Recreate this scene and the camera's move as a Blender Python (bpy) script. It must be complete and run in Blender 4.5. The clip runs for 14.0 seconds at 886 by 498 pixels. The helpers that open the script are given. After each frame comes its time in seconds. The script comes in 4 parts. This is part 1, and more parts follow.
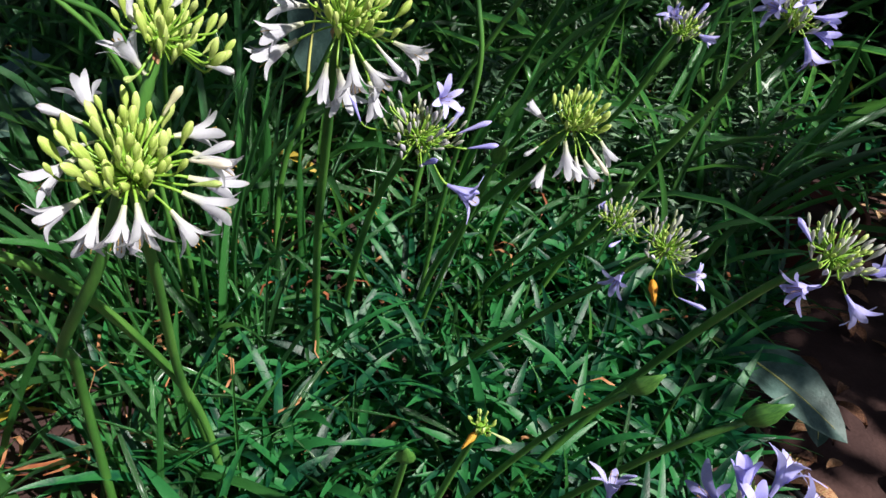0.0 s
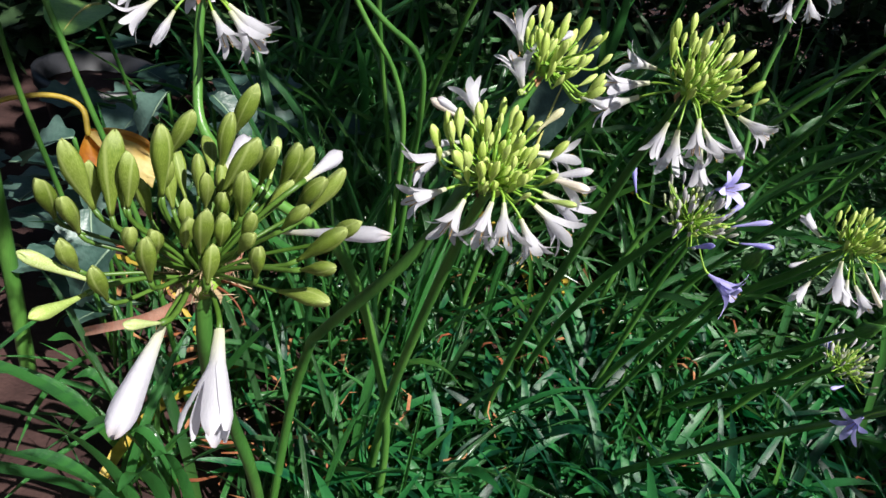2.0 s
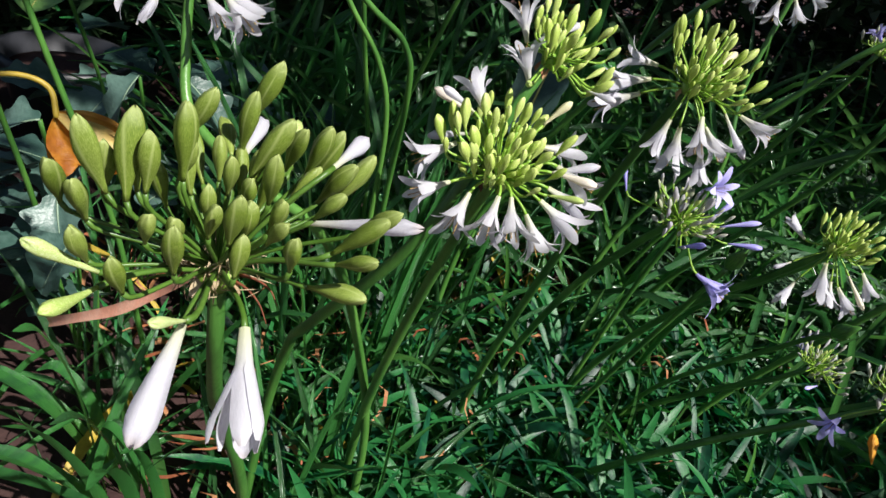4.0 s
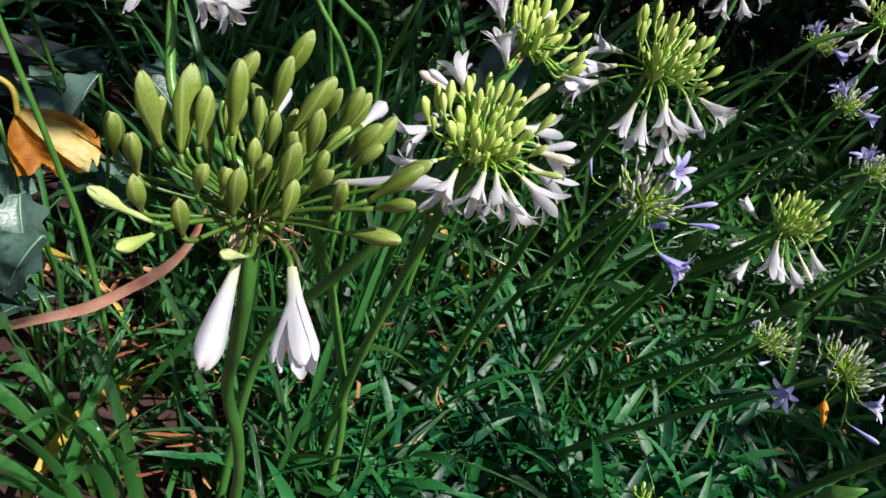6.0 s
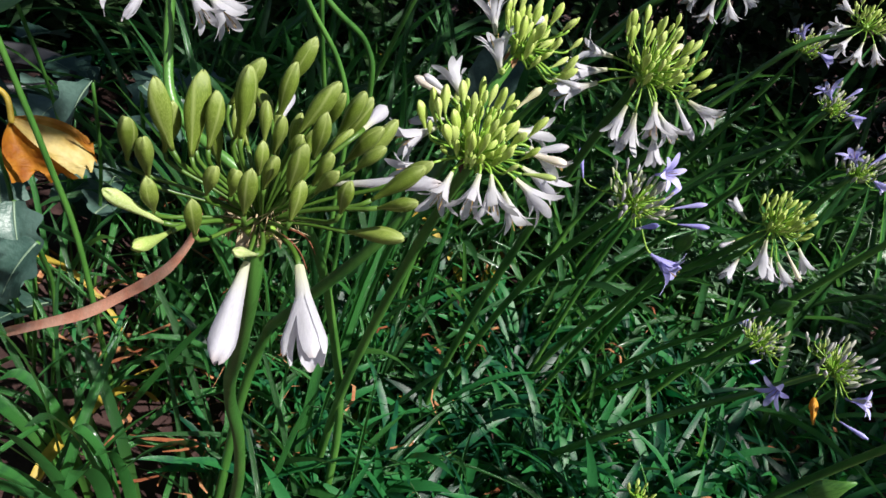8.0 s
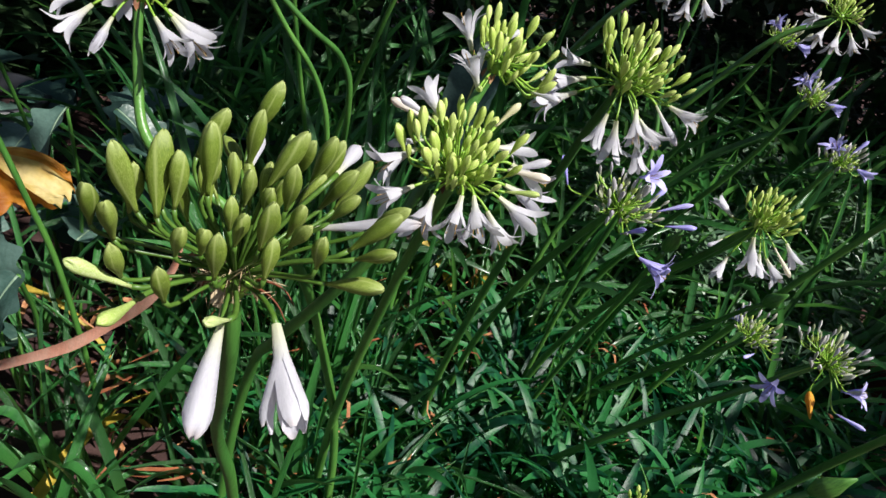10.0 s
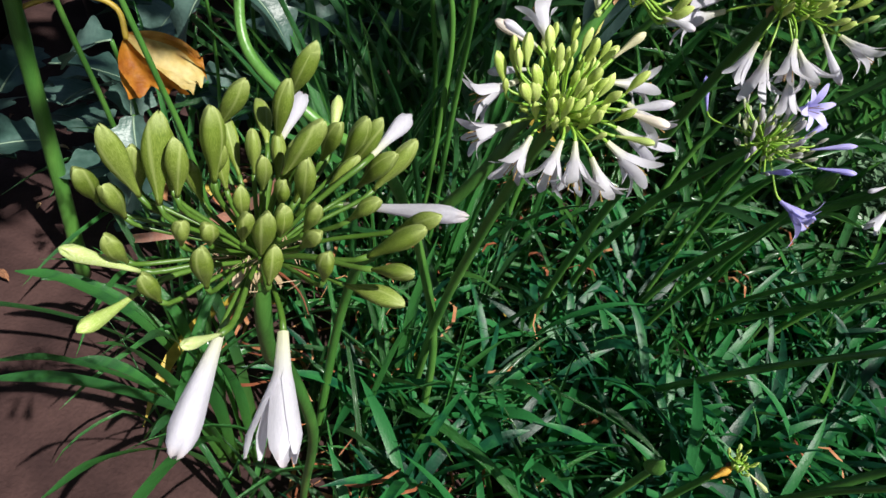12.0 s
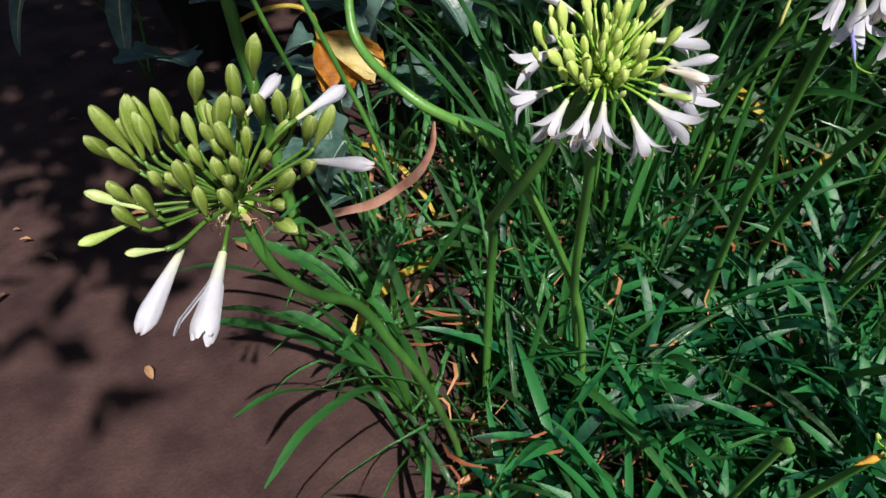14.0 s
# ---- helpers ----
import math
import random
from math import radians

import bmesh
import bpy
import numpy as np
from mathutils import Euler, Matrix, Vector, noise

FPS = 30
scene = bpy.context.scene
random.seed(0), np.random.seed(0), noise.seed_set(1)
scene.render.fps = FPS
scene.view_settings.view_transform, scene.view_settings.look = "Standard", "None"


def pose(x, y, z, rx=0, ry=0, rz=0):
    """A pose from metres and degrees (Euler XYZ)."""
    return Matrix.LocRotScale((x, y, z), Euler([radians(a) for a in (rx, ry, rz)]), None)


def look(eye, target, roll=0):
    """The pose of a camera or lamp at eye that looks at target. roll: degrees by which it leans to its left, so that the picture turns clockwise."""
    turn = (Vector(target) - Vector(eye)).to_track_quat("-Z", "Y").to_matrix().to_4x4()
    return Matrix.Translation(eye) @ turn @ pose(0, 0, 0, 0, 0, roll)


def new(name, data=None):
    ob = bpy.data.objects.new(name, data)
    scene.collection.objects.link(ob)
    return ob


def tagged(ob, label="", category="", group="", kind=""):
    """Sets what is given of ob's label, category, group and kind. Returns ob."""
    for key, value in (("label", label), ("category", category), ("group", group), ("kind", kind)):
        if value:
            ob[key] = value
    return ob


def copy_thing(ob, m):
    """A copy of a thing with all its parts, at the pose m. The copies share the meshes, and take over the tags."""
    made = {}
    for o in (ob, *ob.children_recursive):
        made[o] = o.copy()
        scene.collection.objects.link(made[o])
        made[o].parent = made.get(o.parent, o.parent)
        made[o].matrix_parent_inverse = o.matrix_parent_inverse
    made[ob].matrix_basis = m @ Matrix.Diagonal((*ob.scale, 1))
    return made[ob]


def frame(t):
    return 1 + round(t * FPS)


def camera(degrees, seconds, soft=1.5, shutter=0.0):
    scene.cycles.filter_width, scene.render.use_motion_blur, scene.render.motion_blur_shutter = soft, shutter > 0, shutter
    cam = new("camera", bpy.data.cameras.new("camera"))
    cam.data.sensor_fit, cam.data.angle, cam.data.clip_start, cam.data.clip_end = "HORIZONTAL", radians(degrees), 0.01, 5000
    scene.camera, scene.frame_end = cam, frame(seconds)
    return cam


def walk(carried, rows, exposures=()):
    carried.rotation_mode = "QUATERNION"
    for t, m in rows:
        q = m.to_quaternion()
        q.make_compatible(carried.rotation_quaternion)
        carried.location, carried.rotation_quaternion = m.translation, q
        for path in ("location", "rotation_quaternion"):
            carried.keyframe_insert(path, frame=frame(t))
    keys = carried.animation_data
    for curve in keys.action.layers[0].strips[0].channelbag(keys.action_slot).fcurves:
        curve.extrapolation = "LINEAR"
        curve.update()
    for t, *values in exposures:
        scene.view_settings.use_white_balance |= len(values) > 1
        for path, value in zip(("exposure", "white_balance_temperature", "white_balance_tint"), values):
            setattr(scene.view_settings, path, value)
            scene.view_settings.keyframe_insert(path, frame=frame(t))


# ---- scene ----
cam = camera(65.2, 14.0)
METRES, EYE, TILT, LEAN, TURN = 0.45, 1.0, -36.0, -6.0, 0.0
ROWS = [
    (0.0, 0.0, 0.0, 0.0, 0.0, 0.0, -0.0),
    (0.5, -0.0634, -0.0529, -0.062, 5.42, 2.2, -6.2),
    (1.0, -0.1175, -0.0572, -0.1049, 8.02, 3.01, -10.71),
    (1.5, -0.2097, -0.0395, -0.1161, 8.68, 5.24, -13.49),
    (2.0, -0.2679, -0.0246, -0.1201, 9.41, 6.51, -15.1),
    (2.5, -0.2831, 0.0023, -0.1137, 9.08, 6.17, -15.81),
    (3.0, -0.2893, 0.0025, -0.1169, 8.54, 6.35, -16.57),
    (5.5, -0.3621, -0.0277, -0.1694, 2.99, 7.78, -13.87),
    (6.0, -0.3515, -0.0457, -0.1854, 2.61, 8.12, -13.94),
    (6.5, -0.35, -0.0532, -0.1894, 2.31, 8.31, -13.7),
    (7.0, -0.3526, -0.0578, -0.1913, 2.07, 8.49, -13.51),
    (9.5, -0.357, -0.0673, -0.1937, 1.68, 8.85, -12.39),
    (10.0, -0.3575, -0.0511, -0.1595, 1.56, 8.77, -10.22),
    (10.5, -0.3607, -0.0088, -0.1157, 0.1, 7.7, -7.82),
    (11.0, -0.3599, 0.0137, -0.0767, -0.96, 5.38, -6.53),
    (11.5, -0.3536, 0.0121, -0.0684, 1.97, 2.19, -7.9),
    (12.0, -0.3229, 0.0219, -0.0644, 12.68, -3.21, -15.98),
    (12.5, -0.2797, 0.0135, -0.0748, 19.04, -6.14, -17.92),
    (13.0, -0.223, -0.0015, -0.0653, 23.92, -7.17, -18.1),
    (13.5, -0.1347, 0.0131, -0.0313, 28.83, -9.0, -15.88),
    (14.0, -0.0618, 0.0225, -0.021, 32.8, -9.98, -13.97),
]
walk(cam, [(t, pose(0, 0, EYE, TILT, LEAN, TURN) @ pose(METRES * x, METRES * y, METRES * z, 90 + pitch, roll, yaw)) for t, x, y, z, yaw, pitch, roll in ROWS], [(0.0, 0.82), (3.0, 0.75), (7.0, 0.70), (9.5, 0.68), (12.0, 0.66), (14.0, 0.60)])

# ---- light ----
SUN_WAY = Vector((0.55, -0.33, 0.77)).normalized()      # towards the sun
sun_data = bpy.data.lights.new("sun", "SUN")
sun_data.energy, sun_data.angle, sun_data.color = 5.0, radians(0.6), (1.0, 0.965, 0.915)
sun = new("sun", sun_data)
sun.matrix_world = look(SUN_WAY * 20, (0, 0, 0))
world = bpy.data.worlds.new("sky")
scene.world = world
world.use_nodes = True
wn, wl = world.node_tree.nodes, world.node_tree.links
sky = wn.new("ShaderNodeTexSky")
sky.sky_type, sky.sun_disc = "NISHITA", False
sky.sun_elevation = math.asin(SUN_WAY.z)
sky.sun_rotation = math.atan2(SUN_WAY.x, SUN_WAY.y)
wl.new(sky.outputs[0], wn["Background"].inputs["Color"])
wn["Background"].inputs["Strength"].default_value = 0.05


# ---- materials ----
def material(name, colours, rough=0.5, scale=60.0, bump=0.2, bump_scale=300.0, through_light=0.0, spread=0.12, coat=0.0, stretch=(1, 1, 1), spec=0.5):
    """A surface of two to three colours mixed by noise at two scales, varied from object to object."""
    m = bpy.data.materials.new(name)
    m.use_nodes = True
    n, l = m.node_tree.nodes, m.node_tree.links
    p = n["Principled BSDF"]
    p.inputs["Roughness"].default_value = rough
    p.inputs["Specular IOR Level"].default_value = spec
    p.inputs["Coat Weight"].default_value = coat
    p.inputs["Coat Roughness"].default_value = 0.16
    tc = n.new("ShaderNodeTexCoord")
    mp = n.new("ShaderNodeMapping")
    mp.inputs["Scale"].default_value = stretch
    l.new(tc.outputs["Object"], mp.inputs[0])
    info = n.new("ShaderNodeObjectInfo")
    island = n.new("ShaderNodeNewGeometry")
    big = n.new("ShaderNodeTexNoise")
    big.inputs["Scale"].default_value, big.inputs["Detail"].default_value = scale, 3.0
    fine = n.new("ShaderNodeTexNoise")
    fine.inputs["Scale"].default_value, fine.inputs["Detail"].default_value = bump_scale, 2.0
    l.new(mp.outputs[0], big.inputs["Vector"])
    l.new(mp.outputs[0], fine.inputs["Vector"])
    ramp = n.new("ShaderNodeValToRGB")
    ramp.color_ramp.elements[0].position, ramp.color_ramp.elements[1].position = 0.3, 0.7
    ramp.color_ramp.elements[0].color = (*colours[0], 1)
    ramp.color_ramp.elements[1].color = (*colours[-1], 1)
    if len(colours) == 3:
        ramp.color_ramp.elements.new(0.5).color = (*colours[1], 1)
    add = n.new("ShaderNodeMath")
    add.operation = "ADD"
    sub = n.new("ShaderNodeMath")
    sub.operation, sub.inputs[1].default_value = "SUBTRACT", 1.0
    l.new(info.outputs["Random"], add.inputs[0])
    l.new(island.outputs["Random Per Island"], add.inputs[1])
    l.new(add.outputs[0], sub.inputs[0])
    shift = n.new("ShaderNodeMath")
    shift.operation, shift.inputs[1].default_value = "MULTIPLY_ADD", spread * 2
    l.new(sub.outputs[0], shift.inputs[0])
    l.new(big.outputs[0], shift.inputs[2])
    l.new(shift.outputs[0], ramp.inputs[0])
    hue = n.new("ShaderNodeHueSaturation")
    vary = n.new("ShaderNodeMath")
    vary.operation, vary.inputs[1].default_value, vary.inputs[2].default_value = "MULTIPLY_ADD", 0.5, 0.75
    l.new(fine.outputs[0], vary.inputs[0])
    l.new(vary.outputs[0], hue.inputs["Value"])
    l.new(ramp.outputs[0], hue.inputs["Color"])
    l.new(hue.outputs[0], p.inputs["Base Color"])
    b = n.new("ShaderNodeBump")
    b.inputs["Strength"].default_value, b.inputs["Distance"].default_value = bump, 0.002
    l.new(fine.outputs[0], b.inputs["Height"])
    l.new(b.outputs[0], p.inputs["Normal"])
    if through_light:
        t = n.new("ShaderNodeBsdfTranslucent")
        mix = n.new("ShaderNodeMixShader")
        mix.inputs[0].default_value = through_light
        l.new(hue.outputs[0], t.inputs["Color"])
        l.new(p.outputs[0], mix.inputs[1])
        l.new(t.outputs[0], mix.inputs[2])
        l.new(mix.outputs[0], n["Material Output"].inputs["Surface"])
    return m


def seamed(m, seam, tip):
    """Adds three paler seams and a paler tip to a bud, whose z runs from 0 to 1."""
    n, l = m.node_tree.nodes, m.node_tree.links
    tc = n.new("ShaderNodeTexCoord")
    turn = n.new("ShaderNodeTexGradient")
    turn.gradient_type = "RADIAL"
    l.new(tc.outputs["Object"], turn.inputs[0])
    three = n.new("ShaderNodeMath")
    three.operation, three.inputs[1].default_value = "MULTIPLY", 3.0
    l.new(turn.outputs["Fac"], three.inputs[0])
    wave = n.new("ShaderNodeMath")
    wave.operation, wave.inputs[1].default_value = "PINGPONG", 0.5
    l.new(three.outputs[0], wave.inputs[0])
    line = n.new("ShaderNodeMapRange")
    line.inputs["From Min"].default_value, line.inputs["From Max"].default_value = 0.10, 0.0
    line.inputs["To Max"].default_value = 0.75
    l.new(wave.outputs[0], line.inputs["Value"])
    xyz = n.new("ShaderNodeSeparateXYZ")
    l.new(tc.outputs["Object"], xyz.inputs[0])
    up = n.new("ShaderNodeMapRange")
    up.inputs["From Min"].default_value, up.inputs["From Max"].default_value = 0.80, 1.0
    up.inputs["To Max"].default_value = 0.6
    l.new(xyz.outputs["Z"], up.inputs["Value"])
    old = m.node_tree.nodes["Principled BSDF"].inputs["Base Color"].links[0].from_socket
    a, b = n.new("ShaderNodeMix"), n.new("ShaderNodeMix")
    a.data_type = b.data_type = "RGBA"
    a.inputs["B"].default_value, b.inputs["B"].default_value = (*seam, 1), (*tip, 1)
    l.new(line.outputs[0], a.inputs["Factor"])
    l.new(old, a.inputs["A"])
    l.new(up.outputs[0], b.inputs["Factor"])
    l.new(a.outputs["Result"], b.inputs["A"])
    for node in n:
        if node.type in {"BSDF_PRINCIPLED", "BSDF_TRANSLUCENT"}:
            l.new(b.outputs["Result"], node.inputs[0])
    return m


def graded(m, foot, tip, foot_end=0.42, tip_start=0.93):
    """Tints a petal's foot and its very tip; its z runs from 0 to 1."""
    n, l = m.node_tree.nodes, m.node_tree.links
    tc, xyz = n.new("ShaderNodeTexCoord"), n.new("ShaderNodeSeparateXYZ")
    l.new(tc.outputs["Object"], xyz.inputs[0])
    last = n["Principled BSDF"].inputs["Base Color"].links[0].from_socket
    for colour, start, end, most in ((foot, foot_end, 0.0, 0.85), (tip, tip_start, 1.03, 0.5)):
        fade, mix = n.new("ShaderNodeMapRange"), n.new("ShaderNodeMix")
        fade.inputs["From Min"].default_value, fade.inputs["From Max"].default_value, fade.inputs["To Max"].default_value = start, end, most
        mix.data_type = "RGBA"
        mix.inputs["B"].default_value = (*colour, 1)
        l.new(xyz.outputs["Z"], fade.inputs["Value"])
        l.new(fade.outputs[0], mix.inputs["Factor"])
        l.new(last, mix.inputs["A"])
        last = mix.outputs["Result"]
    for node in n:
        if node.type in {"BSDF_PRINCIPLED", "BSDF_TRANSLUCENT"}:
            l.new(last, node.inputs[0])
    return m


def backlit(m, value, hue=0.47):
    """Light that comes through the leaf is brighter and yellower than what its face throws back."""
    n, l = m.node_tree.nodes, m.node_tree.links
    t = next(node for node in n if node.type == "BSDF_TRANSLUCENT")
    shift = n.new("ShaderNodeHueSaturation")
    shift.inputs["Hue"].default_value, shift.inputs["Saturation"].default_value, shift.inputs["Value"].default_value = hue, 1.05, value
    l.new(t.inputs[0].links[0].from_socket, shift.inputs["Color"])
    l.new(shift.outputs[0], t.inputs[0])


SOIL = material("soil", [(0.022, 0.012, 0.012), (0.039, 0.0212, 0.020), (0.062, 0.034, 0.031)], 0.95, 9, 0.9, 160, spec=0.15)
STRAP = material("strap_leaf", [(0.002, 0.018, 0.011), (0.003, 0.054, 0.027), (0.030, 0.178, 0.036)], 0.30, 14, 0.5, 500, 0.34, 0.46, coat=0.20, stretch=(10, 0.45, 0.45), spec=0.5)
LOW = material("low_leaf", [(0.003, 0.032, 0.016), (0.006, 0.070, 0.031), (0.023, 0.152, 0.040)], 0.42, 40, 0.3, 400, 0.30, 0.36, spec=0.4)
DRY = material("dry_leaf", [(0.18, 0.050, 0.020), (0.32, 0.10, 0.040), (0.46, 0.22, 0.10)], 0.7, 30, 0.4, 250, 0.2, 0.2)
REDDRY = material("reddish_dry_leaf", [(0.70, 0.27, 0.175), (0.80, 0.36, 0.245), (0.86, 0.46, 0.33)], 0.65, 40, 0.12, 400, 0.06, 0.1)
YELLOW = material("yellowed_leaf", [(0.35, 0.25, 0.03), (0.5, 0.36, 0.05)], 0.5, 40, 0.3, 250, 0.25)
STALK = material("flower_stalk", [(0.028, 0.10, 0.018), (0.05, 0.155, 0.026), (0.085, 0.215, 0.038)], 0.38, 30, 0.15, 500, 0.0, 0.1, stretch=(1, 1, 0.1))
PEDICEL = material("pedicel", [(0.16, 0.33, 0.03), (0.27, 0.46, 0.06)], 0.4, 60, 0.1, 500, 0.15)
LIME = material("lime_bud", [(0.37, 0.52, 0.075), (0.49, 0.62, 0.14), (0.63, 0.72, 0.27)], 0.42, 90, 0.12, 900, 0.28, 0.15, stretch=(1, 1, 0.2))
OLIVEPEDICEL = material("olive_pedicel", [(0.055, 0.13, 0.014), (0.09, 0.18, 0.028)], 0.4, 60, 0.1, 500, 0.1)
OLIVE = material("olive_bud", [(0.125, 0.195, 0.021), (0.185, 0.262, 0.036), (0.285, 0.365, 0.082)], 0.45, 140, 0.2, 900, 0.22, 0.12, stretch=(1, 1, 0.15))
PALE = material("pale_bud", [(0.34, 0.48, 0.09), (0.48, 0.60, 0.19), (0.64, 0.71, 0.40)], 0.45, 120, 0.12, 900, 0.25, 0.1, stretch=(1, 1, 0.3))
GREYBUD = material("grey_lilac_bud", [(0.36, 0.42, 0.20), (0.48, 0.47, 0.44), (0.55, 0.52, 0.60)], 0.5, 120, 0.12, 900, 0.2, 0.2)
seamed(OLIVE, (0.40, 0.48, 0.16), (0.40, 0.46, 0.17))
seamed(LIME, (0.64, 0.75, 0.22), (0.66, 0.74, 0.26))
WHITE = material("white_petal", [(0.62, 0.61, 0.68), (0.72, 0.71, 0.77)], 0.5, 80, 0.12, 900, 0.45, 0.1, stretch=(1, 1, 0.2))
graded(STRAP, (0.11, 0.24, 0.025), (0.05, 0.16, 0.04), 0.20, 1.2)
backlit(STRAP, 2.4)
backlit(LOW, 2.0)
graded(WHITE, (0.72, 0.74, 0.46), (0.66, 0.52, 0.44))
CREAM = material("cream_petal", [(0.62, 0.60, 0.34), (0.76, 0.70, 0.52), (0.80, 0.72, 0.66)], 0.5, 120, 0.12, 900, 0.25, 0.2)
LILAC = material("lilac_petal", [(0.36, 0.33, 0.78), (0.47, 0.44, 0.86), (0.56, 0.53, 0.90)], 0.5, 80, 0.1, 900, 0.28, 0.15)
graded(LILAC, (0.30, 0.27, 0.62), (0.40, 0.36, 0.80))
ANTHER = material("anther", [(0.35, 0.22, 0.05), (0.2, 0.12, 0.04)], 0.7)
BROAD = material("broad_leaf", [(0.026, 0.056, 0.048), (0.044, 0.086, 0.074), (0.085, 0.145, 0.125)], 0.48, 25, 0.45, 200, 0.12, 0.15, spec=0.35)
FRESH = material("fresh_leaf", [(0.16, 0.34, 0.08), (0.26, 0.46, 0.13)], 0.4, 25, 0.3, 200, 0.3, 0.15)
RIB = material("leaf_rib", [(0.42, 0.42, 0.11), (0.54, 0.50, 0.17)], 0.5)
RUST = material("orange_dead_leaf", [(0.34, 0.10, 0.008), (0.52, 0.20, 0.016), (0.62, 0.32, 0.06)], 0.6, 30, 0.8, 130, 0.45, 0.1)
GOLD = material("golden_dead_leaf", [(0.40, 0.22, 0.06), (0.52, 0.38, 0.11), (0.58, 0.47, 0.20)], 0.6, 24, 0.8, 130, 0.3, 0.1)
AMBER = material("withered_orange_petal", [(0.62, 0.22, 0.01), (0.78, 0.36, 0.02), (0.82, 0.50, 0.08)], 0.55, 60, 0.4, 300, 0.3, 0.2)
LITTER = material("leaf_litter", [(0.10, 0.04, 0.022), (0.30, 0.13, 0.06), (0.46, 0.29, 0.15)], 0.8, 30, 0.5, 200, 0.1, 0.35)
STRAW = material("straw_bract", [(0.34, 0.24, 0.13), (0.50, 0.38, 0.22), (0.62, 0.50, 0.32)], 0.75, 200, 0.3, 900, 0.3, 0.2)
BLACKPOT = material("black_plastic", [(0.012, 0.013, 0.016), (0.022, 0.023, 0.028)], 0.45, 20, 0.1, 200)
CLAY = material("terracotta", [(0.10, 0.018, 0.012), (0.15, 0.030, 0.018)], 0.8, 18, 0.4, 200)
DARK = material("shrub_leaf", [(0.012, 0.03, 0.012), (0.022, 0.055, 0.02), (0.04, 0.085, 0.03)], 0.45, 20, 0.2, 200, 0.12, 0.3)
LOBERIB = material("pale_leaf_rib", [(0.13, 0.20, 0.14), (0.19, 0.27, 0.18)], 0.5)
LOBE = material("grey_green_lobed_leaf", [(0.022, 0.056, 0.044), (0.040, 0.088, 0.070), (0.085, 0.150, 0.125)], 0.40, 25, 0.5, 160, 0.15, 0.2)


# ---- building helpers ----
def mesh_of(name, verts, faces, mat, smooth=True):
    me = bpy.data.meshes.new(name)
    me.from_pydata([tuple(v) for v in verts], [], faces)
    me.materials.append(mat)
    if smooth:
        me.polygons.foreach_set("use_smooth", [True] * len(me.polygons))
    me.update()
    return me


def part(name, me, parent, m=None, label=""):
    ob = new(name, me)
    ob.parent = parent
    if m is not None:
        ob.matrix_local = m
    return tagged(ob, label)


def spline(points, steps):
    """A smooth line through the points (Catmull-Rom)."""
    p = [Vector(q) for q in points]
    p = [2 * p[0] - p[1], *p, 2 * p[-1] - p[-2]]
    line = []
    for i in range(1, len(p) - 2):
        for k in range(steps):
            t = k / steps
            a, b, c, d = p[i - 1], p[i], p[i + 1], p[i + 2]
            line.append(0.5 * (2 * b + (c - a) * t + (2 * a - 5 * b + 4 * c - d) * t * t + (3 * b - a - 3 * c + d) * t ** 3))
    return [*line, p[-2]]


def tube(line, radius, sides=8):
    """Vertices and faces of a tube along a line; radius is a function of 0..1."""
    verts, faces, side = [], [], Vector((1, 0.13, 0.07))
    for i, q in enumerate(line):
        way = (line[min(i + 1, len(line) - 1)] - line[max(i - 1, 0)]).normalized()
        side = (side - way * side.dot(way)).normalized()
        up = way.cross(side)
        r = radius(i / (len(line) - 1))
        verts += [q + (side * math.cos(a) + up * math.sin(a)) * r for a in (2 * math.pi * k / sides for k in range(sides))]
    for i in range(len(line) - 1):
        for k in range(sides):
            a, b = i * sides + k, i * sides + (k + 1) % sides
            faces.append((a, b, b + sides, a + sides))
    faces += [tuple(range(sides))[::-1], tuple(range((len(line) - 1) * sides, len(line) * sides))]
    return verts, faces


def lathe(profile, sides=8, ribs=0.0):
    """Vertices and faces of a turned form; profile holds radius and height."""
    verts, faces = [], []
    for r, z in profile:
        for k in range(sides):
            a = 2 * math.pi * k / sides
            q = r * (1 + ribs * (k % 2))
            verts.append((q * math.cos(a), q * math.sin(a), z))
    for i in range(len(profile) - 1):
        for k in range(sides):
            a, b = i * sides + k, i * sides + (k + 1) % sides
            faces.append((a, b, b + sides, a + sides))
    faces += [tuple(range(sides))[::-1], tuple(range((len(profile) - 1) * sides, len(profile) * sides))]
    return verts, faces


def aim(base, way, size=1.0, spin=0.0, girth=None):
    """The pose of a form that grows along its z, at base, along way."""
    turn = Vector(way).to_track_quat("Z", "Y").to_matrix().to_4x4()
    g = size if girth is None else girth
    return Matrix.Translation(base) @ turn @ Matrix.Rotation(spin, 4, "Z") @ Matrix.Diagonal((g, g, size, 1))


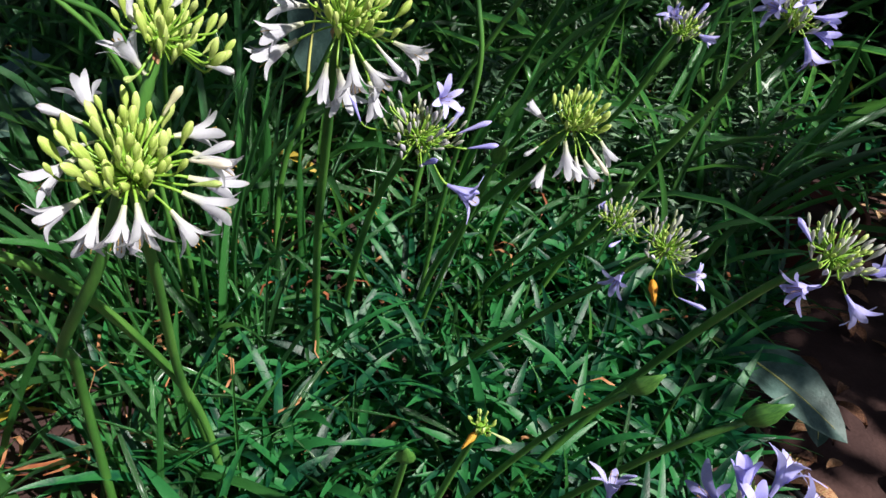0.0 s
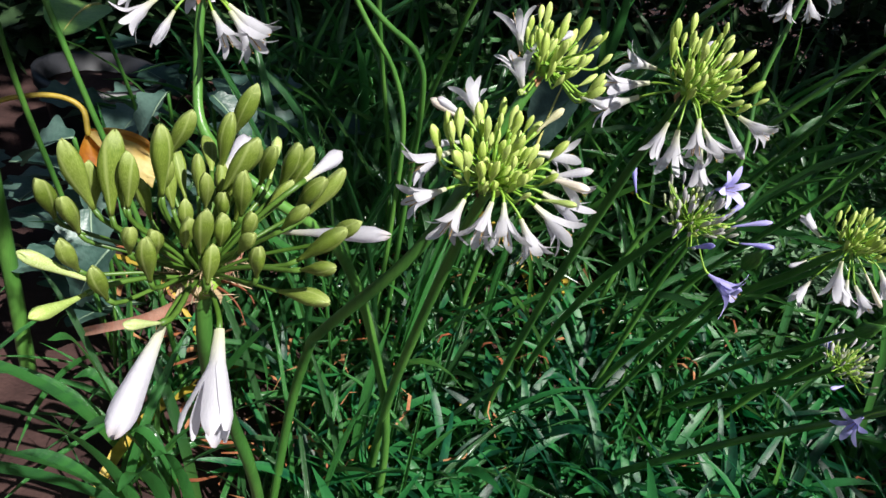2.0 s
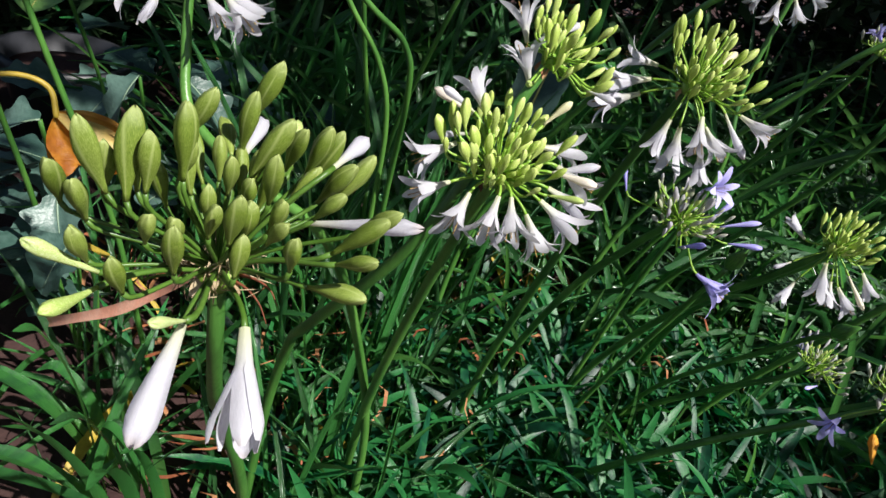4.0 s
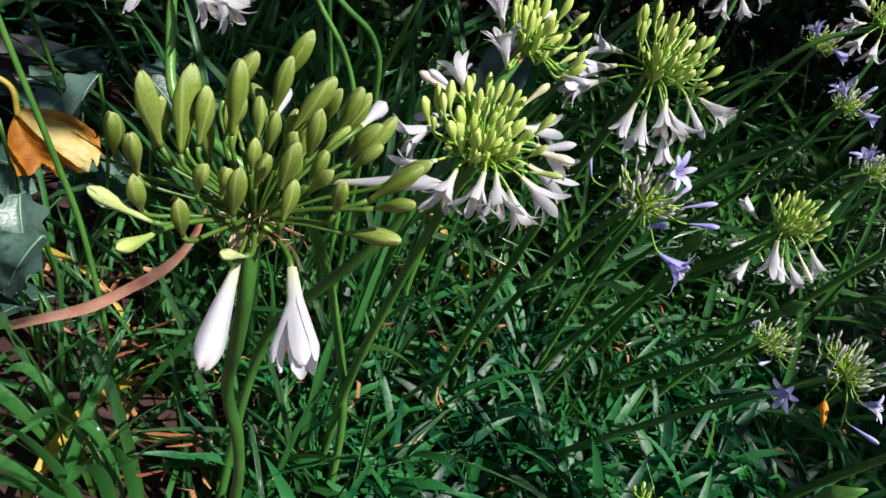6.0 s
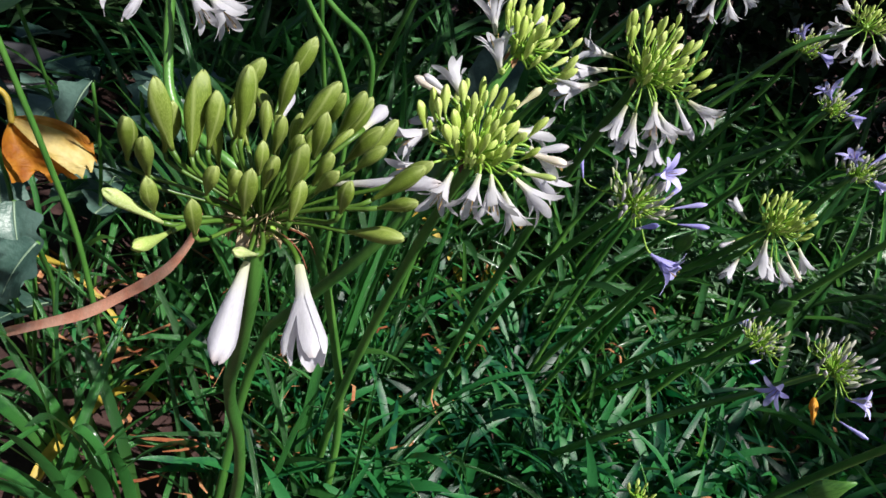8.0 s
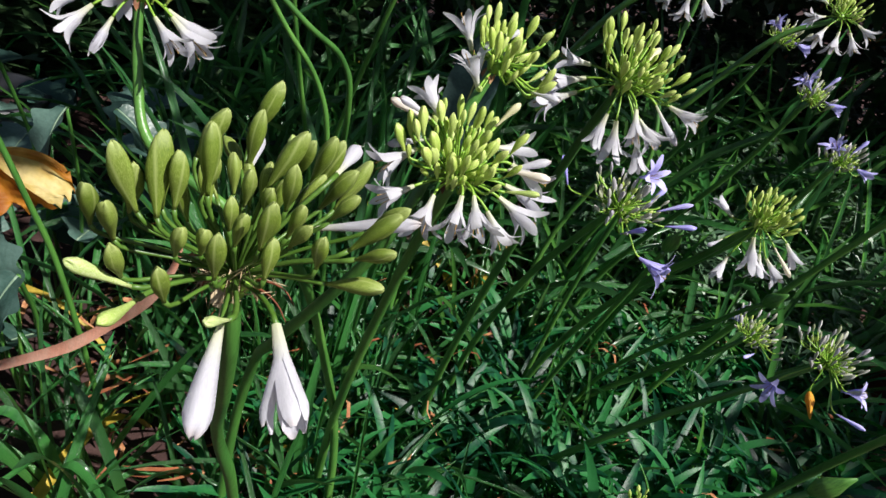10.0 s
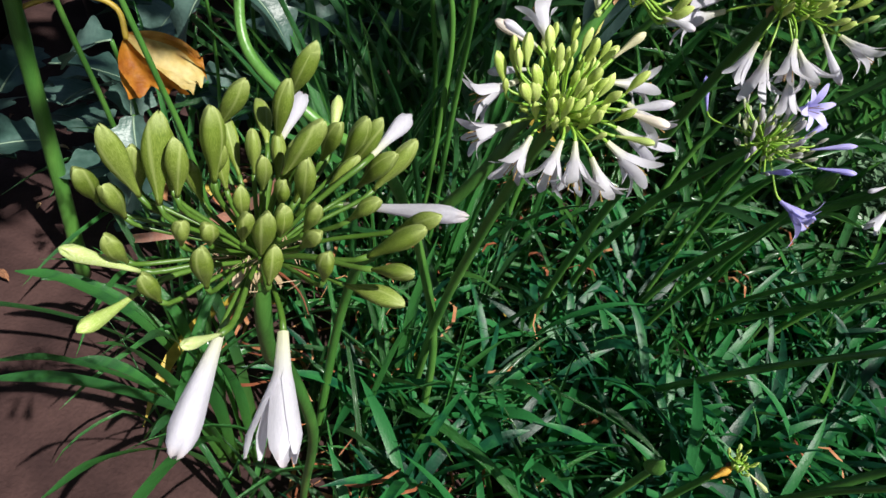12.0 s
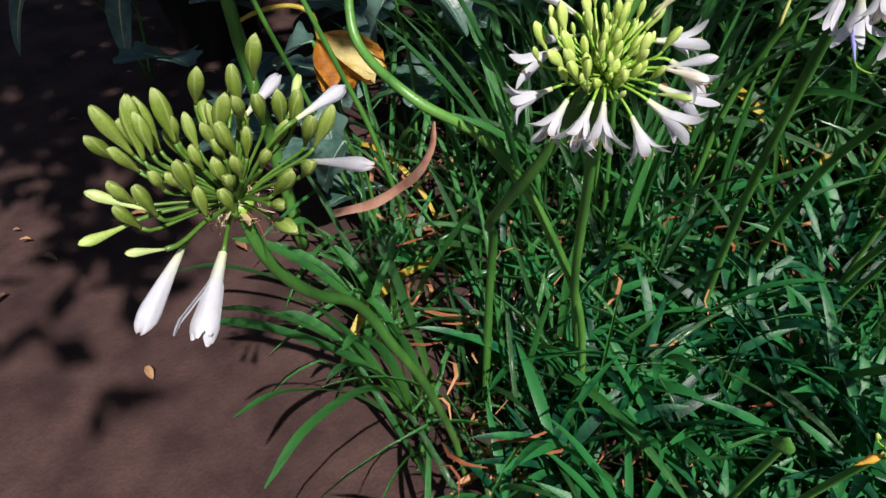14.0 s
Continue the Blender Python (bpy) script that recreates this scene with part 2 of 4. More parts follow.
def blade(length, width, rise, droop, twist, kink=0.0, rows=9):
    """A channelled strap leaf that leaves its base upwards and arches over along y."""
    verts, faces = [], []
    y = z = 0.0
    for i in range(rows):
        s = i / (rows - 1)
        angle = radians(rise) - radians(droop) * s ** 1.4 + 0.06 * math.sin(7 * s + 3 * twist) - (radians(kink) if s > 0.62 else 0)
        if i:
            y += math.cos(angle) * length / (rows - 1)
            z += math.sin(angle) * length / (rows - 1)
        w = width * (0.62 + 0.38 * min(1, s * 3.2)) * (1 - max(0, (s - 0.72) / 0.28) ** 1.7) + 0.0006
        a = twist * s
        nrm = Vector((0, -math.sin(angle), math.cos(angle)))
        across = Vector((math.cos(a), 0, 0)) + nrm * math.sin(a)
        c = Vector((0.012 * length * math.sin(3 * s + twist), y, z))
        lift = nrm * 0.40 * w
        verts += [c - across * w / 2 + lift, c, c + across * w / 2 + lift]
    for i in range(rows - 1):
        for k in range(2):
            a = i * 3 + k
            faces.append((a, a + 1, a + 4, a + 3))
    return verts, faces


# ---- the ground ----
def ground():
    n, size = 110, 60.0
    verts, faces = [], []
    for j in range(n + 1):
        for i in range(n + 1):
            u, v = 2 * i / n - 1, 2 * j / n - 1
            x, y = size * u * abs(u) ** 2.2, 0.7 + size * v * abs(v) ** 2.2
            z = 0.012 * noise.noise((x * 5, y * 5, 0)) + 0.008 * noise.noise((x * 19, y * 19, 3))
            verts.append((x, y, z))
    for j in range(n):
        for i in range(n):
            a = j * (n + 1) + i
            faces.append((a, a + 1, a + n + 2, a + n + 1))
    tagged(new("ground", mesh_of("ground", verts, faces, SOIL)), "reddish brown bare garden soil, lightly trodden", "ground", kind="structure")


ground()

# ---- strap-leaved clumps ----
LEAVES = []
for k in range(14):
    r = random.Random(k)
    LEAVES.append(mesh_of("leaf", *blade(1.0, r.uniform(0.019, 0.036), r.uniform(54, 88), r.uniform(12, 100), r.uniform(-1.2, 1.2), r.choice([0, 0, 0, 0, 45])), STRAP))
DRYLEAVES = [mesh_of("dry_leaf", *blade(1.0, 0.035, 60, 150 + 20 * k, 1.2 - k, 30), DRY) for k in range(3)]
YELLOWLEAF = mesh_of("yellow_leaf", *blade(1.0, 0.045, 65, 110, 0.5, 0), YELLOW)


def left_edge(y):
    return -0.40 - 1.15 * max(0, min(y, 0.78) - 0.42) - 0.25 * max(0, y - 0.95)


def right_edge(y):
    return 0.30 + 0.55 * (y - 0.4) - (0.06 if 0.68 < y < 1.0 else 0)


def clump(x, y, count, tall, r):
    thing = new("agapanthus_clump")
    thing.location = (x, y, -0.005)
    dry = 0
    for k in range(count):
        yaw = 2 * math.pi * (k * 0.618 + r.uniform(-0.08, 0.08))
        length = tall * r.uniform(0.6, 1.15)
        broad = length * r.uniform(0.7, 1.0)
        if r.random() < 0.12 and x > left_edge(y) + 0.12:
            length *= 1.25
        pick = r.random()
        me, name = r.choice(LEAVES), "leaf"
        if pick > 0.955:
            me, name = r.choice(DRYLEAVES), "dry_leaf"
            length *= 0.7
        elif pick > 0.947:
            me, name = YELLOWLEAF, "yellow_leaf"
        m = Matrix.Translation((r.gauss(0, 0.012), r.gauss(0, 0.012), 0)) @ Matrix.Rotation(yaw, 4, "Z") @ Matrix.Rotation(r.gauss(0, 0.16), 4, "X") @ Matrix.Rotation(r.gauss(0, 0.1), 4, "Y")
        part(name, me, thing, m @ Matrix.Diagonal((broad, length, length, 1)), {"dry_leaf": "withered orange-brown leaf", "yellow_leaf": "yellowed leaf"}.get(name, ""))
    return tagged(thing, "leafy clump of dark green glossy strap leaves growing from soil", "plant", "agapanthus clumps in the bed")


def plant_bed():
    r = random.Random(5)
    y = 0.40
    while y < 3.1:
        step = 0.128 if y < 1.0 else 0.15 if y < 1.5 else 0.21
        x = left_edge(y)
        while x < right_edge(y):
            px, py = x + r.uniform(-0.4, 0.4) * step, y + r.uniform(-0.4, 0.4) * step
            back = max(0.0, py - 0.95)
            clump(px, py, (7 if px < left_edge(py) + 0.16 else 14) if py < 1.0 else 13, (0.29 if px > -0.12 and py < 1.05 else 0.33 if py < 0.62 else 0.39) + min(0.36, 0.42 * back), r)
            x += step
        y += step
    for x, y in ((-0.245, 0.50), (-0.30, 0.56), (-0.19, 0.47), (-0.22, 0.58)):
        clump(x, y, 8, 0.37, r)


plant_bed()

UPRIGHT = [mesh_of("leaf", *blade(1.0, 0.015 + 0.003 * k, 86 - 2 * k, 14 + 13 * k, 0.5 * (k - 1.5), 0, 11), STRAP) for k in range(4)]


def tall_clump(x, y, seed):
    """A clump of long, nearly upright leaves among the flower stalks."""
    r = random.Random(seed)
    thing = tagged(new("agapanthus_clump"), "clump of long upright narrow green leaves among the stalks", "plant", "agapanthus clumps in the bed")
    thing.location = (x, y, 0)
    for k in range(9):
        size = r.uniform(0.45, 0.72)
        part("leaf", r.choice(UPRIGHT), thing, Matrix.Translation((r.gauss(0, 0.02), r.gauss(0, 0.02), -0.004)) @ Matrix.Rotation(r.uniform(0, 6.28), 4, "Z") @ Matrix.Rotation(r.gauss(0, 0.10), 4, "X") @ Matrix.Diagonal((size, size, size, 1)))


for k, (x, y) in enumerate([(-0.52, 0.98), (-0.44, 0.86), (-0.40, 1.02), (-0.31, 0.92), (-0.26, 1.08), (-0.34, 1.22), (-0.48, 1.16)]):
    tall_clump(x, y, 70 + k)

WIDE = [mesh_of("leaf", *blade(1.0, 0.029 + 0.004 * k, 34 + 9 * k, 22 + 12 * k, 0.35 * (k - 1)), STRAP) for k in range(4)]


def edge_clump(x, y, turn, seed):
    """A clump at the bed's edge, whose broad leaves reach out over the bare soil."""
    r = random.Random(seed)
    thing = tagged(new("agapanthus_clump"), "clump whose broad green strap leaves reach out over bare soil", "plant", "agapanthus clumps in the bed")
    thing.location = (x, y, 0)
    for k in range(3):
        size = r.uniform(0.22, 0.32)
        part("leaf", r.choice(WIDE), thing, Matrix.Translation((r.gauss(0, 0.012), r.gauss(0, 0.012), 0.0)) @ Matrix.Rotation(radians(turn + r.uniform(-55, 55)), 4, "Z") @ Matrix.Rotation(r.gauss(0.05, 0.12), 4, "X") @ Matrix.Diagonal((size, size, size, 1)))


for k, (x, y, turn) in enumerate([(-0.60, 0.66, 80), (-0.72, 0.76, 85)]):
    edge_clump(x, y, turn, 40 + k)


def strap(base, tip, rise, width, turn):
    """Vertices and faces of a channelled strap leaf that arches from base over to tip."""
    b, t = Vector(base), Vector(tip)
    line = spline([b, b * 0.62 + t * 0.38 + Vector((0, 0, rise)), b * 0.25 + t * 0.75 + Vector((0, 0, rise * 0.8)), t], 5)
    verts, faces = [], []
    for i, q in enumerate(line):
        s = i / (len(line) - 1)
        way = (line[min(i + 1, len(line) - 1)] - line[max(0, i - 1)]).normalized()
        side = way.cross((0.3 * math.sin(turn), 0.3 * math.cos(turn), 1)).normalized()
        w = width / 2 * (0.6 + 0.4 * min(1, 3 * s)) * (1 - max(0, (s - 0.75) / 0.25) ** 1.8) + 0.0008
        up = side.cross(way) * w * 0.3
        verts += [q - side * w + up, q, q + side * w + up]
    for i in range(len(line) - 1):
        for k in range(2):
            a = i * 3 + k
            faces.append((a, a + 1, a + 4, a + 3))
    return verts, faces


def reaching_clump(x, y, tips, count, seed):
    """A clump at the bed's edge: leaves that reach out over the soil to given tips, and upright ones."""
    r = random.Random(seed)
    thing = tagged(new("agapanthus_clump"), "clump whose long green strap leaves reach out over bare soil", "plant", "agapanthus clumps in the bed")
    thing.location = (x, y, 0)
    o = Vector((x, y, 0))
    for tip in tips:
        foot = Vector((r.gauss(0, 0.014), r.gauss(0, 0.014), -0.004))
        part("leaf", mesh_of("leaf", *strap(foot, Vector(tip) - o, r.uniform(0.05, 0.09), r.uniform(0.0095, 0.0135), r.uniform(0, 6)), STRAP), thing)
    for k in range(count):
        a, reach = radians(r.uniform(120, 270)), r.uniform(0.06, 0.15)
        tip = Vector((math.cos(a) * reach, math.sin(a) * reach, r.uniform(0.18, 0.40)))
        part("leaf", mesh_of("leaf", *strap((r.gauss(0, 0.012), r.gauss(0, 0.012), -0.004), tip, r.uniform(0.04, 0.10), r.uniform(0.010, 0.015), r.uniform(0, 6)), STRAP), thing)


reaching_clump(-0.44, 0.50, [(-0.577, 0.267, 0.378), (-0.538, 0.362, 0.355), (-0.468, 0.343, 0.256), (-0.393, 0.177, 0.319), (-0.62, 0.40, 0.24), (-0.47, 0.21, 0.34), (-0.64, 0.32, 0.31)], 6, 51)
reaching_clump(-0.56, 0.58, [(-0.78, 0.36, 0.27), (-0.70, 0.42, 0.33), (-0.76, 0.50, 0.22)], 3, 52)


def small_bush(x, y, wide, tall, count, seed):
    """A low bush of narrow grey-green leaves set in whorls."""
    r = random.Random(seed)
    thing = tagged(new("small_bush"), "low bush of narrow grey-green leaves behind the flowers", "plant", "low bushes behind the flowers")
    thing.location = (x, y, 0)
    leaf_verts, leaf_faces = [], []
    for k in range(count // 9):
        a, u = r.uniform(0, 6.28), r.random() ** 0.5
        tip = Vector((wide / 2 * u * math.cos(a), wide / 2 * u * math.sin(a), tall * (1.05 - 0.45 * u * u) * r.uniform(0.7, 1.0)))
        v, f = tube(spline([(tip.x * 0.2, tip.y * 0.2, 0), (tip.x * 0.7, tip.y * 0.7, tip.z * 0.6), tip], 3), lambda s: 0.003 * (1.3 - s), 5)
        part("twig", mesh_of("twig", v, f, STALK), thing)
        for j in range(18):
            yaw, up = j * 2.4 + r.uniform(-0.3, 0.3), r.uniform(-0.3, 0.8)
            way = Vector((math.cos(yaw) * math.cos(up), math.sin(yaw) * math.cos(up), math.sin(up)))
            side = way.cross((0, 0, 1)).normalized()
            q, length = tip - Vector((0, 0, 0.10)) * (j / 18), r.uniform(0.035, 0.06)
            b = len(leaf_verts)
            leaf_verts += [q, q + way * length * 0.5 + side * length * 0.17, q + way * length + Vector((0, 0, -0.01)), q + way * length * 0.5 - side * length * 0.17]
            leaf_faces.append((b, b + 1, b + 2, b + 3))
    part("foliage", mesh_of("foliage", leaf_verts, leaf_faces, GREYLEAF, False), thing)


GREYLEAF = material("grey_green_leaf", [(0.06, 0.12, 0.07), (0.10, 0.19, 0.10), (0.17, 0.27, 0.16)], 0.35, 40, 0.2, 300, 0.25, 0.25)
for k, (x, y, wide, tall) in enumerate([(0.62, 1.42, 0.34, 0.42), (0.42, 1.50, 0.30, 0.40), (0.85, 1.60, 0.36, 0.40), (0.20, 1.62, 0.32, 0.42), (0.66, 2.0, 0.42, 0.46), (0.95, 2.15, 0.44, 0.46), (0.88, 1.86, 0.36, 0.36), (0.40, 2.25, 0.40, 0.46)]):
    small_bush(x, y, wide, tall, 270, 60 + k)


def low_growth():
    """The thick undergrowth of short leaves between the clumps, one mesh."""
    r = random.Random(11)
    verts, faces = [], []
    for k in range(340):
        y = r.uniform(0.38, 1.30)
        x = left_edge(y) + 0.08 + (right_edge(y) + 0.03 - left_edge(y)) * r.random() ** 0.45
        o, high, spin = Vector((x, y, 0)), r.uniform(0.04, 0.17), r.uniform(0, 6)
        for j in range(r.randint(5, 8)):
            yaw, length, w = spin + j * 2.4 + r.uniform(-0.4, 0.4), r.uniform(0.07, 0.15), r.uniform(0.0045, 0.0075)
            out, side = Vector((math.cos(yaw), math.sin(yaw), 0)), Vector((-math.sin(yaw), math.cos(yaw), 0))
            rise, tilt = r.uniform(0.6, 1.7), r.uniform(-0.9, 0.9)
            b = len(verts)
            for i in range(7):
                s = i / 6
                half = w * (0.55 + 0.45 * min(1, 3 * s)) * (1.04 - max(0, (s - 0.45) / 0.55) ** 1.8)
                c = o + out * length * s * (0.8 + 0.2 * s) + Vector((0, 0, high + length * (rise * s - rise * 0.45 * s * s)))
                lean = Vector((0, 0, 1)) * tilt * half
                verts += [c - side * half - lean + Vector((0, 0, half * 0.3)), c, c + side * half + lean + Vector((0, 0, half * 0.3))]
            faces += [(b + 3 * i + e, b + 3 * i + e + 1, b + 3 * i + e + 4, b + 3 * i + e + 3) for i in range(6) for e in range(2)]
    for k in range(5200):
        x, y = r.uniform(-1.6, 2.4), r.uniform(1.5, 3.4)
        if x < right_edge(y) and r.random() < 0.5:
            continue
        length, w = r.uniform(0.04, 0.09), r.uniform(0.009, 0.02)
        yaw, up = r.uniform(0, 2 * math.pi), r.uniform(-0.2, 1.0)
        way = Vector((math.cos(yaw) * math.cos(up), math.sin(yaw) * math.cos(up), math.sin(up)))
        side = way.cross((0, 0, 1)).normalized()
        q = Vector((x, y, 0.03 + 0.32 * r.random() * (0.6 + 0.5 * noise.noise((x * 3, y * 3, 7)))))
        b = len(verts)
        verts += [q - side * w * 0.3, q + side * w * 0.3, q + way * length * 0.5 - side * w * 0.5, q + way * length * 0.5 + side * w * 0.5, q + way * length + Vector((0, 0, -length * 0.2))]
        faces += [(b, b + 1, b + 3, b + 2), (b + 2, b + 3, b + 4)]
    tagged(new("undergrowth", mesh_of("undergrowth", verts, faces, LOW)), "dense short green leaves between the clumps", "undergrowth", kind="stuff")
    verts, faces = [], []
    for k in range(280):
        y = r.uniform(0.36, 1.3)
        x = r.uniform(left_edge(y) + 0.07, right_edge(y))
        length, w = r.uniform(0.025, 0.09), r.uniform(0.002, 0.007)
        yaw = r.uniform(0, 2 * math.pi)
        q, way = Vector((x, y, r.uniform(0.01, 0.20))), Vector((math.cos(yaw), math.sin(yaw), r.uniform(-0.3, 0.3)))
        side = way.cross((0, 0, 1)).normalized()
        b = len(verts)
        for s in (0, 0.35, 0.7, 1.0):
            c = q + way * length * s + side * length * 0.3 * math.sin(3 * s) * (1 if k % 2 else -1) + Vector((0, 0, 0.25 * length * math.sin(3 * s)))
            thin = w * (0.5 if s == 0 else 0.12 if s == 1.0 else 1)
            verts += [c - side * thin / 2, c + side * thin / 2]
        faces += [(b + i, b + i + 1, b + i + 3, b + i + 2) for i in (0, 2, 4)]
    tagged(new("dry_leaf_scraps", mesh_of("dry_leaf_scraps", verts, faces, DRY)), "orange-brown dry leaf scraps caught among the clumps", "leaf litter", kind="stuff")


low_growth()

# ---- florets ----
BUD_PROFILE = [(0.030, 0), (0.040, 0.09), (0.060, 0.20), (0.094, 0.34), (0.122, 0.48), (0.136, 0.60), (0.132, 0.72), (0.112, 0.83), (0.080, 0.915), (0.044, 0.97), (0.012, 1.0)]


def bud_mesh(mat, seed):
    """A slender three-sided bud of unit length; the outer tepals meet in shallow grooves and overlap at the tip."""
    r = random.Random(seed)
    bend, flat, skew = r.uniform(0.02, 0.10), r.uniform(0.86, 1.0), r.uniform(-0.4, 0.4)
    verts, faces = lathe(BUD_PROFILE, 18)
    shaped = []
    for x, y, z in verts:
        a = math.atan2(y, x) + skew * z
        lobe = 0.10 * math.cos(3 * a) + 0.035 * math.cos(6 * a + 0.6) - 0.05 * max(0.0, math.cos(3 * a + math.pi)) ** 6
        k = 1 + lobe * min(1, 3 * z)
        lump = 1 + 0.05 * noise.noise((x * 9 + seed, y * 9, z * 4))
        shaped.append((x * k * lump + bend * z * z, y * k * flat * lump, z + (0.02 * math.cos(3 * a) if z > 0.9 else 0)))
    return mesh_of("bud", shaped, faces, mat)


def closed_mesh(mat, profile, seed):
    """A closed flower of unit length: six overlapping tepals, still furled, with raised keels."""
    r = random.Random(seed)
    bend, twist = r.uniform(0.02, 0.08), r.uniform(0.2, 0.6)
    verts, faces = lathe(profile, 24)
    shaped = []
    for x, y, z in verts:
        a = math.atan2(y, x) + twist * z
        k = 1 + (0.09 * abs(math.sin(3 * a)) - 0.05 + 0.03 * math.sin(2 * a + seed)) * min(1, 2.5 * z)
        shaped.append((x * k + bend * z * z, y * k, z + (0.03 * math.cos(3 * a + seed) if z > 0.88 else 0)))
    return mesh_of("closed_flower", shaped, faces, mat)


BUDS = {m.name: [bud_mesh(m, k) for k in range(4)] for m in (LIME, OLIVE, GREYBUD)}
CLOSED_PROFILE = [(0.034, 0), (0.042, 0.15), (0.056, 0.32), (0.080, 0.50), (0.106, 0.66), (0.120, 0.78), (0.112, 0.88), (0.074, 0.955), (0.018, 1.0)]
LONGBUDS = {m.name: [closed_mesh(m, CLOSED_PROFILE, k) for k in range(3)] for m in (WHITE, CREAM, LILAC, PALE)}
NODDING = closed_mesh(WHITE, [(0.036, 0), (0.054, 0.12), (0.078, 0.28), (0.102, 0.44), (0.124, 0.60), (0.140, 0.73), (0.140, 0.83), (0.116, 0.91), (0.076, 0.97), (0.03, 1.0)], 3)


def trumpet(mat, mouth, flare, seed, broad=1.0):
    """A lily-like flower of unit length: a slender tube that splits into six narrow spreading tepals."""
    r = random.Random(seed)
    verts, faces = [], []
    for k in range(6):
        a0 = math.pi * k / 3 + r.uniform(-0.14, 0.14)
        wide = (0.088 if k % 2 else 0.070) * broad
        reach = r.uniform(0.90, 1.06)
        open_ = r.uniform(0.45, 1.35)
        sway, crimp, curl = r.uniform(-0.14, 0.14), r.uniform(0, 6), r.uniform(0.6, 1.15)
        b = len(verts)
        for i in range(13):
            s = i / 12
            free = max(0, s - 0.40)
            rad = 0.034 + 0.062 * min(1, s / 0.45) ** 1.6 + mouth * free * open_ + flare * curl * max(0, s - 0.62) ** 1.7
            if flare == 0:
                rad -= 0.09 * max(0, s - 0.74) / 0.26
            z = s * reach - flare * 0.75 * curl * max(0, s - 0.70) ** 1.5
            tip = math.sqrt(max(0.12, 1 - (max(0, s - 0.74) / 0.26) ** 2.4))
            half = max(0.66 * rad, 0.026) if s < 0.40 else wide * (0.90 + 0.25 * math.sin(3.2 * (s - 0.38))) * tip
            out = Vector((math.cos(a0), math.sin(a0), 0))
            along = Vector((-math.sin(a0), math.cos(a0), 0))
            for e in (-1, -0.5, 0, 0.5, 1):
                lift = 0.006 * (k % 2) - 0.30 * half * e * e * (1 if s < 0.4 else 0.55) + 0.010 * (1 - abs(e)) * (1 if s < 0.9 else 0.4) + 0.03 * e * math.sin(8 * s + crimp) * free
                verts.append(out * (rad + lift) + along * (e * half + sway * free) + Vector((0, 0, z - 0.012 * abs(e) * s)))
        for i in range(12):
            for e in range(4):
                q = b + i * 5 + e
                faces.append((q, q + 1, q + 6, q + 5))
    return mesh_of("flower", verts, faces, mat)


def half_open():
    """A nodding flower of unit length that has begun to part: a furled bell with two tepals standing off it."""
    verts, faces = [], []
    for k, (a0, off, reach) in enumerate(((0.0, 0.06, 1.0), (1.05, 0.08, 0.96), (2.1, 0.05, 1.0), (3.14, 0.26, 0.98), (4.1, 0.16, 0.95), (5.2, 0.09, 1.0))):
        b = len(verts)
        for i in range(13):
            s = i / 12
            free = max(0, s - 0.36)
            rad = 0.036 + 0.085 * s + off * free * 1.3 - 0.06 * max(0, s - 0.86) / 0.14
            tip = math.sqrt(max(0.05, 1 - (max(0, s - 0.72) / 0.28) ** 2.2))
            half = max(0.8 * rad, 0.03) if s < 0.38 else (0.070 if off > 0.1 else 0.088) * (0.8 + 0.35 * s) * tip
            out, along = Vector((math.cos(a0), math.sin(a0), 0)), Vector((-math.sin(a0), math.cos(a0), 0))
            for e in (-1, -0.5, 0, 0.5, 1):
                lift = 0.004 * (k % 2) - 0.34 * half * e * e + 0.010 * (1 - abs(e))
                verts.append(out * (rad + lift) + along * e * half + Vector((0, 0, s * reach)))
        for i in range(12):
            for e in range(4):
                q = b + i * 5 + e
                faces.append((q, q + 1, q + 6, q + 5))
    return mesh_of("flower", verts, faces, WHITE)


PARTING = half_open()
STAMEN = mesh_of("stamen", *tube([Vector((0.03, 0, 0.3)), Vector((0.07, 0.01, 0.60)), Vector((0.10, 0, 0.80)), Vector((0.105, 0, 0.84))], lambda s: 0.008 if s < 0.7 else 0.015, 5), ANTHER)


FLOWERS = {(m.name, kind): [trumpet(m, mo, fl, 3 * k + len(kind), 1.3 if wider > 1 else 1.0) for k in range(4)] for m, wider in ((WHITE, 1.0), (LILAC, 1.5)) for kind, mo, fl in (("o", 0.34 * wider, 1.05 * wider), ("h", 0.24, 0.50), ("s", 0.02, 0.0), ("t", 0.12, 0.14))}


def blue_spray(head, outer, reach=0.052):
    """Lilac-grey buds outside, tiny yellow-green ones in the middle."""
    head.spray(outer, GREYBUD, reach, 0.0175, 1.35, (0.1, -0.1, 0), 0.85)
    head.spray(40, LIME, reach * 0.70, 0.009, 1.35, (0.1, -0.1, 0), 1.15)


